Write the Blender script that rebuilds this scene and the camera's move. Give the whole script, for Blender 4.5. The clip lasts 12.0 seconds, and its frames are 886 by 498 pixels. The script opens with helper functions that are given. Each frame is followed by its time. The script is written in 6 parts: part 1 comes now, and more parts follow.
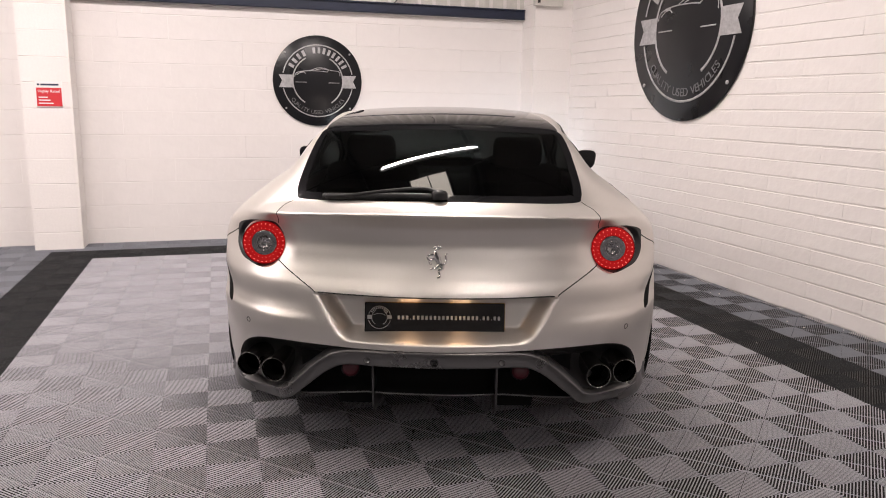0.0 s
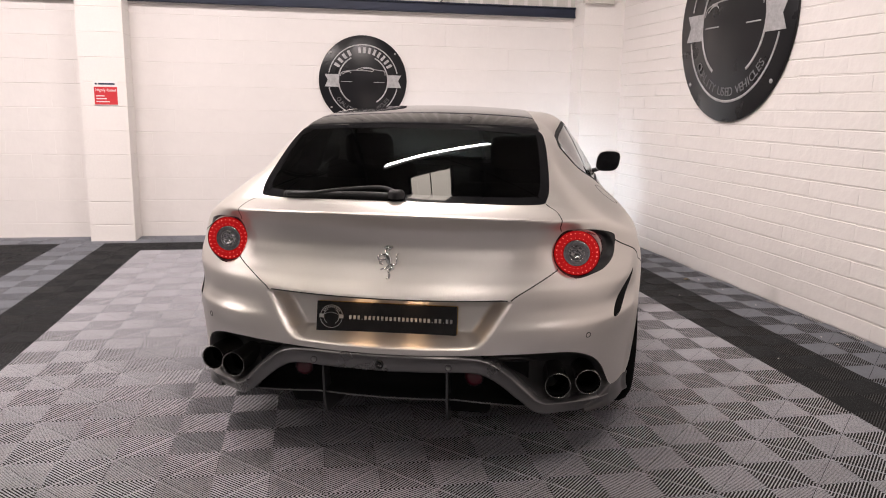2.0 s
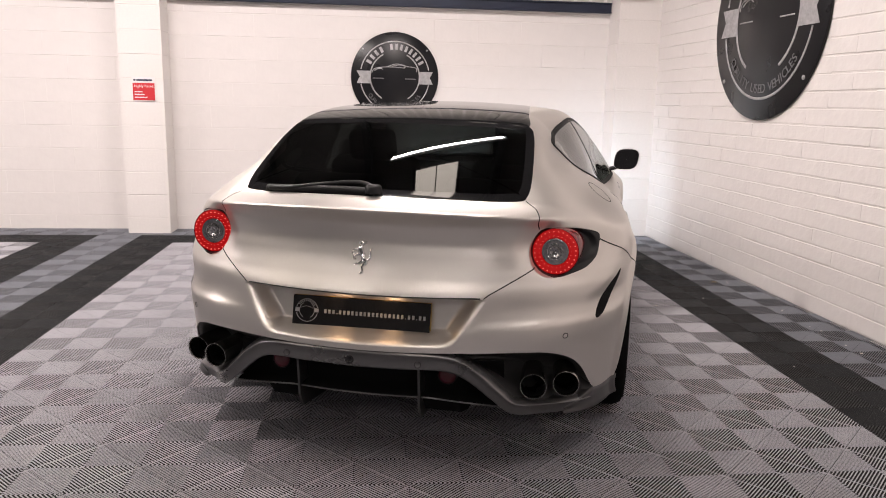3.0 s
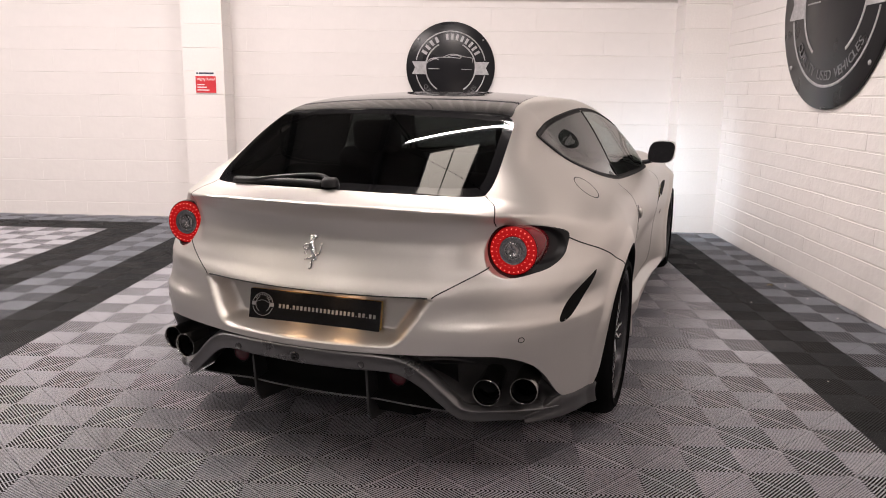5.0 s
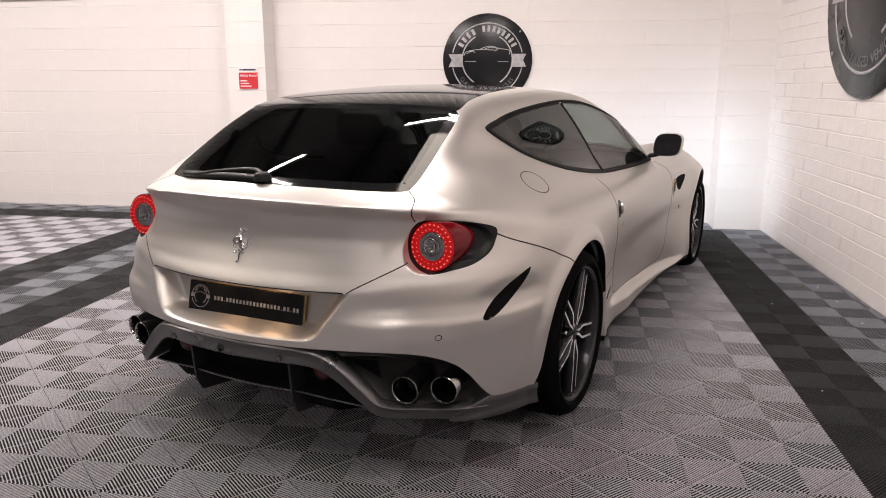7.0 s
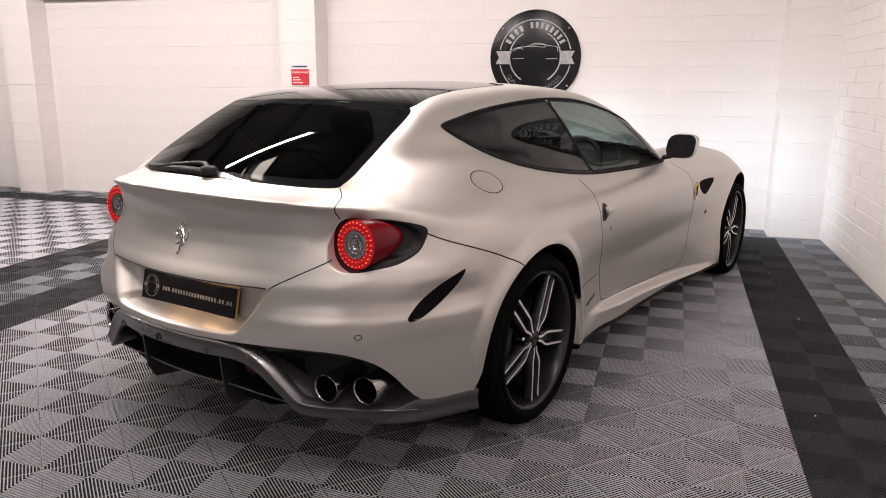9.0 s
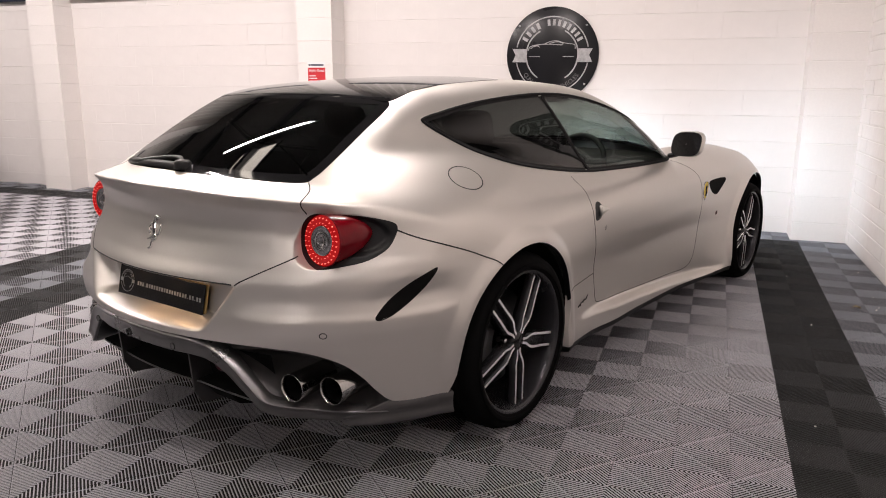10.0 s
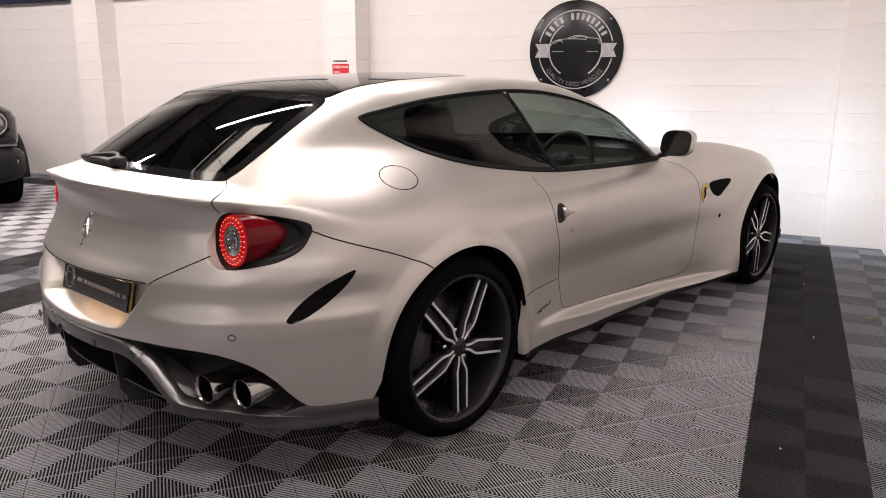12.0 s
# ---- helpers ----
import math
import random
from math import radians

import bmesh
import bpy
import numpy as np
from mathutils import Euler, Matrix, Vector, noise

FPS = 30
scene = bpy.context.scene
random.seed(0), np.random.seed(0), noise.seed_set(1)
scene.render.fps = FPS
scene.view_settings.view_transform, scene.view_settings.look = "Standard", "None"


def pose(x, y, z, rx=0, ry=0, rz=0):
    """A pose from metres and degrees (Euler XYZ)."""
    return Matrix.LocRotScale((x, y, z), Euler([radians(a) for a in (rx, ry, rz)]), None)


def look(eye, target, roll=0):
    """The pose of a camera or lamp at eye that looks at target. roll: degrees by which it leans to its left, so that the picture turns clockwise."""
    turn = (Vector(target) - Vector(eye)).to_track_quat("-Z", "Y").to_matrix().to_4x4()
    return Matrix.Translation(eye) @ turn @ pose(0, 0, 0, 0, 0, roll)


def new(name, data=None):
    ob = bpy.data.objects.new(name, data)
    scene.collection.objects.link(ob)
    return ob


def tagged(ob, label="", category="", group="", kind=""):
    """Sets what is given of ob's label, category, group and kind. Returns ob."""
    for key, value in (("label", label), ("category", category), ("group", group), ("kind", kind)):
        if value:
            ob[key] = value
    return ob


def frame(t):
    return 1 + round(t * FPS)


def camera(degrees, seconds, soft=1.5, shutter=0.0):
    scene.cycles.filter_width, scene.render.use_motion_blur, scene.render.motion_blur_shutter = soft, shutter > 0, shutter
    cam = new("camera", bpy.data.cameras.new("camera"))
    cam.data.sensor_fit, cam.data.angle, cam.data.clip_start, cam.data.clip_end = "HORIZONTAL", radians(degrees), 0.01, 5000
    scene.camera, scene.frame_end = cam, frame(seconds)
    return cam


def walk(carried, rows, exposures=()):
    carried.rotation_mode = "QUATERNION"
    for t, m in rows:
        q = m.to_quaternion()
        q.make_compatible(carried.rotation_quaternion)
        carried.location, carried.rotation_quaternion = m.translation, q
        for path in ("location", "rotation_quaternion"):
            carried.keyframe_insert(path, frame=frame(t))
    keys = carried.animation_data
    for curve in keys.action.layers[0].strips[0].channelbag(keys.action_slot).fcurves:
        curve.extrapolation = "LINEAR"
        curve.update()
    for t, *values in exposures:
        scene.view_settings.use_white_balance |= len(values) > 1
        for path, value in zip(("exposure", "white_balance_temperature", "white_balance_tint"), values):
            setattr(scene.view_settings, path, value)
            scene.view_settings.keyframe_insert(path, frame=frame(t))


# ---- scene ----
cam = camera(61.6, 12.0, soft=1.0)
PATH = [
    (0, (0.315, 0.094, 1.381), (0.887, 1.973, 1.004), 0.8),
    (0.5, (0.435, 0.04, 1.383), (0.961, 1.931, 1.003), 0.7),
    (1, (0.538, 0.029, 1.363), (1.018, 1.933, 0.981), 0.7),
    (1.5, (0.673, 0.051, 1.357), (1.099, 1.968, 0.978), 0.9),
    (2, (0.806, 0.036, 1.378), (1.15, 1.969, 0.999), 1.0),
    (2.5, (0.977, 0.014, 1.386), (1.233, 1.961, 1.006), 1.1),
    (3, (1.103, 0.024, 1.371), (1.296, 1.977, 0.984), 1.2),
    (3.2, (1.151, 0.032, 1.369), (1.32, 1.986, 0.975), 1.4),
    (4.8, (1.564, 0.125, 1.371), (1.509, 2.082, 0.961), 0.8),
    (5, (1.633, 0.129, 1.375), (1.55, 2.084, 0.961), 0.8),
    (5.5, (1.761, 0.176, 1.358), (1.62, 2.126, 0.939), 0.6),
    (6, (1.886, 0.211, 1.367), (1.692, 2.157, 0.944), 0.4),
    (6.5, (2.027, 0.218, 1.376), (1.775, 2.155, 0.949), 0.2),
    (7, (2.204, 0.225, 1.379), (1.88, 2.15, 0.946), -0.0),
    (7.2, (2.249, 0.245, 1.382), (1.898, 2.164, 0.941), -0.1),
    (9, (2.743, 0.412, 1.374), (2.168, 2.277, 0.935), 0.3),
    (9.5, (2.836, 0.462, 1.361), (2.208, 2.311, 0.926), 0.3),
    (10, (2.921, 0.551, 1.345), (2.257, 2.387, 0.909), 0.3),
    (10.5, (2.996, 0.618, 1.348), (2.303, 2.441, 0.903), 0.2),
    (11, (3.115, 0.69, 1.351), (2.37, 2.49, 0.896), 0.1),
    (11.5, (3.251, 0.764, 1.352), (2.458, 2.543, 0.897), 0.1),
    (12, (3.326, 0.823, 1.348), (2.5, 2.589, 0.901), 0.2),
]
walk(cam, [(t, look(eye, target, roll)) for t, eye, target, roll in PATH])

# ---------------------------------------------------------------- light
scene.view_settings.exposure = 0.0
world = bpy.data.worlds.new("world")
scene.world = world
world.use_nodes = True
wn = world.node_tree.nodes
sky = wn.new("ShaderNodeTexSky")
sky.sky_type, sky.sun_disc = "NISHITA", False
sky.sun_elevation, sky.sun_rotation = radians(40), radians(200)
world.node_tree.links.new(sky.outputs[0], wn["Background"].inputs[0])
wn["Background"].inputs[1].default_value = 0.1


# ---------------------------------------------------------------- mesh tools
def part(name, V, F, material, parent=None, label="", smooth=True, normals=None, mats=None, idx=None):
    """One mesh object from vertices and faces, under a thing or a part."""
    me = bpy.data.meshes.new(name)
    me.from_pydata([tuple(map(float, v)) for v in V], [], [tuple(map(int, f)) for f in F])
    me.materials.append(material)
    for m in mats or ():
        me.materials.append(m)
    if idx is not None:
        me.polygons.foreach_set("material_index", idx)
    if smooth:
        me.polygons.foreach_set("use_smooth", [True] * len(me.polygons))
    if normals is not None:
        me.normals_split_custom_set_from_vertices([tuple(map(float, n)) for n in normals])
    me.update()
    ob = new(name, me)
    if parent is not None:
        ob.parent = parent
    if label:
        ob["label"] = label
    return ob


def from_bm(name, bm, material, parent=None, label="", smooth=False):
    me = bpy.data.meshes.new(name)
    bm.to_mesh(me)
    bm.free()
    me.materials.append(material)
    if smooth:
        me.polygons.foreach_set("use_smooth", [True] * len(me.polygons))
    ob = new(name, me)
    if parent is not None:
        ob.parent = parent
    if label:
        ob["label"] = label
    return ob


def box_bm(x0, x1, y0, y1, z0, z1, bevel=0.0, seg=1):
    bm = bmesh.new()
    bmesh.ops.create_cube(bm, size=1.0)
    for v in bm.verts:
        v.co = Vector((x0 + (v.co.x + 0.5) * (x1 - x0), y0 + (v.co.y + 0.5) * (y1 - y0), z0 + (v.co.z + 0.5) * (z1 - z0)))
    if bevel > 0:
        bmesh.ops.bevel(bm, geom=bm.edges[:], offset=bevel, segments=seg, affect="EDGES", profile=0.5)
    return bm


def box(name, b, material, parent=None, label="", bevel=0.0, seg=1):
    return from_bm(name, box_bm(*b, bevel, seg), material, parent, label)


def thing(name, m, label, category, group=""):
    ob = new(name)
    ob.empty_display_size = 0.1
    ob.matrix_basis = m
    return tagged(ob, label, category, group)


def grid_faces(n, m, closed=False, flip=False):
    """Quads of an n x m grid of vertices, row by row; closed joins the last column to the first."""
    F = []
    for i in range(n - 1):
        for j in range(m if closed else m - 1):
            a, b = i * m + j, i * m + (j + 1) % m
            q = (a, b, b + m, a + m)
            F.append(q[::-1] if flip else q)
    return F


def sweep(path, prof, closed=False, up=(0, 0, 1), scale=None, caps=True):
    """Sweeps a closed 2-D profile (across, up) along a path."""
    P = np.asarray(path, float)
    n = len(P)
    prof = np.asarray(prof, float)
    if closed:
        T = np.roll(P, -1, 0) - np.roll(P, 1, 0)
    else:
        T = np.gradient(P, axis=0)
    T /= np.linalg.norm(T, axis=1)[:, None] + 1e-12
    U = np.tile(np.asarray(up, float), (n, 1)) if np.ndim(up[0]) == 0 else np.asarray(up, float)
    A = np.cross(T, U)
    A /= np.linalg.norm(A, axis=1)[:, None] + 1e-12
    B = np.cross(A, T)
    sc = np.ones(n) if scale is None else np.asarray(scale, float)
    V = P[:, None, :] + (A[:, None, :] * prof[None, :, :1] + B[:, None, :] * prof[None, :, 1:]) * sc[:, None, None]
    m = len(prof)
    F = grid_faces(n, m, True)
    if closed:
        F += [((n - 1) * m + j, (n - 1) * m + (j + 1) % m, (j + 1) % m, j) for j in range(m)]
    elif caps:
        F += [tuple(range(m))[::-1], tuple((n - 1) * m + j for j in range(m))]
    return V.reshape(-1, 3), F


def ring(r, n=8, ry=None):
    return [(r * math.cos(2 * math.pi * i / n), (r if ry is None else ry) * math.sin(2 * math.pi * i / n)) for i in range(n)]


def lathe(prof, n=48, axis="x", closed=False):
    """Turns a profile of (radius, along) round an axis through the origin."""
    V = []
    for r_, h in prof:
        for i in range(n):
            a = 2 * math.pi * i / n
            c, s = r_ * math.cos(a), r_ * math.sin(a)
            V.append({"x": (h, c, s), "y": (c, h, s), "z": (c, s, h)}[axis])
    F = grid_faces(len(prof), n, True, flip=axis in "xz")
    if closed:
        k = (len(prof) - 1) * n
        F += [(k + i, k + (i + 1) % n, (i + 1) % n, i) for i in range(n)]
    return np.array(V), F


def join(*VF):
    V, F, k = [], [], 0
    for v, f in VF:
        v = np.asarray(v, float)
        V.append(v)
        F += [tuple(i + k for i in q) for q in f]
        k += len(v)
    return np.concatenate(V), F


def cubic(xk, yk):
    """A smooth curve through knots, flat beyond its ends."""
    xk, yk = np.asarray(xk, float), np.asarray(yk, float)
    h, d = np.diff(xk), np.diff(yk) / np.diff(xk)
    m = np.zeros(len(xk))
    for i in range(1, len(xk) - 1):
        if d[i - 1] * d[i] > 0:
            w1, w2 = 2 * h[i] + h[i - 1], h[i] + 2 * h[i - 1]
            m[i] = (w1 + w2) / (w1 / d[i - 1] + w2 / d[i])
    m[0], m[-1] = d[0], d[-1]

    def f(x):
        x = np.clip(x, xk[0], xk[-1])
        i = np.clip(np.searchsorted(xk, x) - 1, 0, len(h) - 1)
        t = (x - xk[i]) / h[i]
        return ((1 + 2 * t) * (1 - t) ** 2 * yk[i] + t * (1 - t) ** 2 * h[i] * m[i] + t * t * (3 - 2 * t) * yk[i + 1] + t * t * (t - 1) * h[i] * m[i + 1])
    return f


def curve3(points, n, closed=False):
    """n points along a smooth curve through a few 2-D or 3-D points."""
    P = np.asarray(points, float)
    if closed:
        Q = np.concatenate([P[-2:], P, P[:3]])
    else:
        Q = np.concatenate([[2 * P[0] - P[1]], P, [2 * P[-1] - P[-2]]])
    out = []
    k0, k1 = (2, 2 + len(P)) if closed else (1, len(P))
    for u in np.linspace(k0, k1, n, endpoint=not closed):
        i = min(int(u), len(Q) - 3)
        t = u - i
        a, b, c, d = Q[i - 1], Q[i], Q[i + 1], Q[i + 2]
        out.append(0.5 * (2 * b + (c - a) * t + (2 * a - 5 * b + 4 * c - d) * t * t + (3 * b - a - 3 * c + d) * t ** 3))
    return np.array(out)


def sstep(a, b, x):
    t = np.clip((x - a) / (b - a), 0, 1)
    return t * t * (3 - 2 * t)


# ---------------------------------------------------------------- materials
def material(name, color, rough=0.5, metal=0.0, vary=0.0, scale=8.0, bump=0.0, bump_scale=60.0, rough_vary=0.0, spec=0.5, coat=0.0, island=0.0, dirt=None, emit=None):
    """A surface: colour varied at two scales, fine relief, and wear in its gloss."""
    m = bpy.data.materials.new(name)
    m.use_nodes = True
    nt = m.node_tree
    n, l = nt.nodes, nt.links
    b = n["Principled BSDF"]
    b.inputs["Base Color"].default_value = (*color, 1)
    b.inputs["Roughness"].default_value = rough
    b.inputs["Metallic"].default_value = metal
    b.inputs["Specular IOR Level"].default_value = spec
    b.inputs["Coat Weight"].default_value = coat
    if emit:
        b.inputs["Emission Color"].default_value = (*emit[0], 1)
        b.inputs["Emission Strength"].default_value = emit[1]
    if not (vary or bump or rough_vary or island or dirt):
        return m
    co = n.new("ShaderNodeTexCoord")
    big = n.new("ShaderNodeTexNoise")
    big.inputs["Scale"].default_value, big.inputs["Detail"].default_value = scale, 6
    fine = n.new("ShaderNodeTexNoise")
    fine.inputs["Scale"].default_value, fine.inputs["Detail"].default_value = bump_scale, 4
    for t in (big, fine):
        l.new(co.outputs["Object"], t.inputs["Vector"])
    col = None
    if vary:
        mix = n.new("ShaderNodeMix")
        mix.data_type = "RGBA"
        mix.inputs["A"].default_value = (*[c * (1 - vary) for c in color], 1)
        mix.inputs["B"].default_value = (*[min(1, c * (1 + vary)) for c in color], 1)
        add = n.new("ShaderNodeMath")
        add.operation = "MULTIPLY_ADD"
        add.inputs[1].default_value, add.inputs[2].default_value = 0.35, 0.0
        l.new(fine.outputs["Fac"], add.inputs[0])
        sm = n.new("ShaderNodeMath")
        sm.operation = "MULTIPLY_ADD"
        sm.inputs[1].default_value = 0.65
        l.new(big.outputs["Fac"], sm.inputs[0])
        l.new(add.outputs[0], sm.inputs[2])
        ramp = n.new("ShaderNodeMapRange")
        ramp.inputs["From Min"].default_value, ramp.inputs["From Max"].default_value = 0.33, 0.67
        l.new(sm.outputs[0], ramp.inputs["Value"])
        l.new(ramp.outputs[0], mix.inputs["Factor"])
        col = mix.outputs["Result"]
    if dirt:
        spots = n.new("ShaderNodeTexNoise")
        spots.inputs["Scale"].default_value, spots.inputs["Detail"].default_value, spots.inputs["Roughness"].default_value = dirt[1], 8, 0.7
        l.new(co.outputs["Object"], spots.inputs["Vector"])
        mr = n.new("ShaderNodeMapRange")
        mr.inputs["From Min"].default_value, mr.inputs["From Max"].default_value = dirt[2], dirt[2] + 0.06
        l.new(spots.outputs["Fac"], mr.inputs["Value"])
        mx = n.new("ShaderNodeMix")
        mx.data_type = "RGBA"
        mx.inputs["A"].default_value = (*color, 1)
        if col:
            l.new(col, mx.inputs["A"])
        mx.inputs["B"].default_value = (*dirt[0], 1)
        l.new(mr.outputs[0], mx.inputs["Factor"])
        col = mx.outputs["Result"]
    if island:
        oi = n.new("ShaderNodeObjectInfo")
        ge = n.new("ShaderNodeNewGeometry")
        rn = n.new("ShaderNodeMath")
        rn.operation = "ADD"
        l.new(oi.outputs["Random"], rn.inputs[0])
        l.new(ge.outputs["Random Per Island"], rn.inputs[1])
        hsv = n.new("ShaderNodeHueSaturation")
        mr2 = n.new("ShaderNodeMapRange")
        mr2.inputs["From Max"].default_value = 2.0
        mr2.inputs["To Min"].default_value, mr2.inputs["To Max"].default_value = 1 - island, 1 + island
        l.new(rn.outputs[0], mr2.inputs["Value"])
        l.new(mr2.outputs[0], hsv.inputs["Value"])
        if col:
            l.new(col, hsv.inputs["Color"])
        else:
            hsv.inputs["Color"].default_value = (*color, 1)
        col = hsv.outputs[0]
    if col:
        l.new(col, b.inputs["Base Color"])
    if rough_vary:
        rr = n.new("ShaderNodeMapRange")
        rr.inputs["From Min"].default_value, rr.inputs["From Max"].default_value = 0.3, 0.7
        rr.inputs["To Min"].default_value, rr.inputs["To Max"].default_value = rough - rough_vary, rough + rough_vary
        l.new(big.outputs["Fac"], rr.inputs["Value"])
        l.new(rr.outputs[0], b.inputs["Roughness"])
    if bump:
        bu = n.new("ShaderNodeBump")
        bu.inputs["Strength"].default_value, bu.inputs["Distance"].default_value = 1.0, bump
        l.new(fine.outputs["Fac"], bu.inputs["Height"])
        l.new(bu.outputs[0], b.inputs["Normal"])
    return m


def glass_material(name, tint, rough=0.0):
    """Thin tinted glass: a clear tinted pane with a mirror-like skin."""
    m = bpy.data.materials.new(name)
    m.use_nodes = True
    n, l = m.node_tree.nodes, m.node_tree.links
    n.remove(n["Principled BSDF"])
    tr, gl, mx, fr, pw = n.new("ShaderNodeBsdfTransparent"), n.new("ShaderNodeBsdfGlossy"), n.new("ShaderNodeMixShader"), n.new("ShaderNodeLayerWeight"), n.new("ShaderNodeMath")
    ad = n.new("ShaderNodeMath")
    tr.inputs["Color"].default_value = (*tint, 1)
    gl.inputs["Roughness"].default_value = rough
    fr.inputs["Blend"].default_value = 0.5
    pw.operation, ad.operation = "POWER", "MULTIPLY_ADD"
    pw.inputs[1].default_value, ad.inputs[1].default_value, ad.inputs[2].default_value = 5.0, 0.94, 0.055
    l.new(fr.outputs["Facing"], pw.inputs[0])
    l.new(pw.outputs[0], ad.inputs[0])
    l.new(ad.outputs[0], mx.inputs[0])
    l.new(tr.outputs[0], mx.inputs[1])
    l.new(gl.outputs[0], mx.inputs[2])
    l.new(mx.outputs[0], n["Material Output"].inputs["Surface"])
    return m


WALL_PAINT = material("white_wall_paint", (0.80, 0.765, 0.745), 0.62, vary=0.025, scale=1.1, bump=0.0035, bump_scale=10, island=0.006, dirt=((0.60, 0.565, 0.54), 9, 0.71))
BRICK_PAINT = material("white_brick_paint", (0.80, 0.765, 0.745), 0.6, vary=0.03, scale=1.4, bump=0.0060, bump_scale=9, island=0.015, dirt=((0.56, 0.525, 0.50), 11, 0.69))
PIER_PAINT = material("white_pier_paint", (0.82, 0.785, 0.76), 0.6, vary=0.03, scale=1.6, bump=0.0014, bump_scale=45, island=0.012)
# for the unseen walls; the grey sets what the car's tail mirrors
FAR_WALL = material("unseen_wall_grey", (0.30, 0.297, 0.295), 0.55, vary=0.08, scale=1.5, bump=0.001, bump_scale=30)
JOINT = material("wall_joint", (0.76, 0.725, 0.70), 0.8, vary=0.08, scale=5, bump=0.003, bump_scale=50)
CLADDING = material("cream_cladding", (0.62, 0.60, 0.56), 0.6, vary=0.08, scale=2, bump=0.0005)
NAVY = material("navy_steel_paint", (0.010, 0.016, 0.040), 0.45, vary=0.2, scale=3, bump=0.0006)
CEIL = material("ceiling_sheet", (0.13, 0.127, 0.124), 0.6, vary=0.08, scale=1.5, bump=0.0006)
CEIL_DARK = material("dark_purlin_steel", (0.06, 0.06, 0.065), 0.5, vary=0.15, scale=3)
TILE_LIGHT = material("light_grey_floor_plastic", (0.400, 0.397, 0.428), 0.36, vary=0.10, scale=3, bump=0.0004, bump_scale=150, island=0.05, rough_vary=0.08, spec=0.5)
TILE_MID = material("mid_grey_floor_plastic", (0.166, 0.175, 0.199), 0.46, vary=0.12, scale=3, bump=0.0004, bump_scale=150, island=0.07, rough_vary=0.08, spec=0.5)
TILE_BLACK = material("black_floor_plastic", (0.017, 0.0182, 0.0200), 0.42, vary=0.2, scale=3, bump=0.0004, bump_scale=150, island=0.10, rough_vary=0.08, spec=0.28)
FLOOR_BASE = material("dark_screed", (0.003, 0.003, 0.003), 0.9, vary=0.2, scale=4, bump=0.001)
BLACK_SLOT = material("dark_slot", (0.01, 0.01, 0.01), 0.7, vary=0.2, scale=20)
SIGN_BLACK = material("black_acrylic", (0.010, 0.010, 0.012), 0.30, vary=0.15, scale=3, rough_vary=0.05, spec=0.3)
SIGN_SILVER = material("brushed_silver", (0.44, 0.435, 0.445), 0.42, 0.35, vary=0.22, scale=26, rough_vary=0.12)
SIGN_GREY = material("dim_engraved_grey", (0.15, 0.15, 0.157), 0.5, vary=0.1, scale=10)
PAPER = material("white_card", (0.82, 0.81, 0.80), 0.5, vary=0.02, scale=6)
RED_CARD = material("red_card", (0.62, 0.035, 0.045), 0.45, vary=0.05, scale=6)
INK = material("dark_ink", (0.03, 0.04, 0.08), 0.5, vary=0.05, scale=6)

PAINT = material("satin_silver_paint", (0.655, 0.624, 0.588), 0.39, 0.88, vary=0.02, scale=3, bump=0.00004, bump_scale=900, rough_vary=0.03)
GREY_SATIN = material("satin_graphite_paint", (0.17, 0.167, 0.168), 0.30, 0.80, vary=0.05, scale=5, rough_vary=0.04)
# the blade's graphite, darkened for the shaded floor mirrored low down
SHADED_SATIN = material("satin_graphite_shaded", (0.075, 0.073, 0.074), 0.36, 0.7, vary=0.05, scale=5, rough_vary=0.04)
BAY_SATIN = material("dark_satin_bay_plastic", (0.095, 0.092, 0.093), 0.36, 0.5, vary=0.08, scale=6, rough_vary=0.04)
BLACK_GLOSS = material("gloss_black", (0.008, 0.008, 0.009), 0.06, rough_vary=0.02, scale=3)
BLACK_SATIN = material("satin_black_plastic", (0.010, 0.010, 0.011), 0.40, spec=0.25, vary=0.2, scale=8, bump=0.0002, bump_scale=300)
BLACK_MATT = material("matt_black", (0.005, 0.005, 0.005), 0.8, vary=0.2, scale=8, spec=0.08)
TRIM_BLACK = material("dull_black_trim", (0.005, 0.005, 0.0055), 0.5, spec=0.10, vary=0.2, scale=8)
SEAM = material("panel_gap", (0.010, 0.010, 0.010), 0.7, vary=0.1, scale=8)
RUBBER = material("tyre_rubber", (0.0040, 0.0040, 0.0042), 0.8, spec=0.05, vary=0.25, scale=14, bump=0.0004, bump_scale=220, rough_vary=0.08)
RIM_DARK = material("dark_rim_paint", (0.040, 0.040, 0.044), 0.26, 0.5, vary=0.1, scale=8)
RIM_CUT = material("diamond_cut_alloy", (0.90, 0.90, 0.91), 0.36, 0.7, vary=0.05, scale=30, rough_vary=0.05)
CHROME = material("chrome", (0.78, 0.77, 0.76), 0.10, 1.0, vary=0.03, scale=20, rough_vary=0.03)
PIPE_STEEL = material("dark_polished_steel", (0.42, 0.41, 0.40), 0.14, 1.0, vary=0.08, scale=20, rough_vary=0.04)
DISC = material("brake_disc_steel", (0.07, 0.07, 0.075), 0.4, 1.0, vary=0.15, scale=30)
CALIPER = material("dark_caliper", (0.03, 0.03, 0.032), 0.4, vary=0.1, scale=10)
LAMP_RED = material("red_lens", (0.13, 0.001, 0.005), 0.10, spec=0.3, coat=0.0, vary=0.1, scale=30)
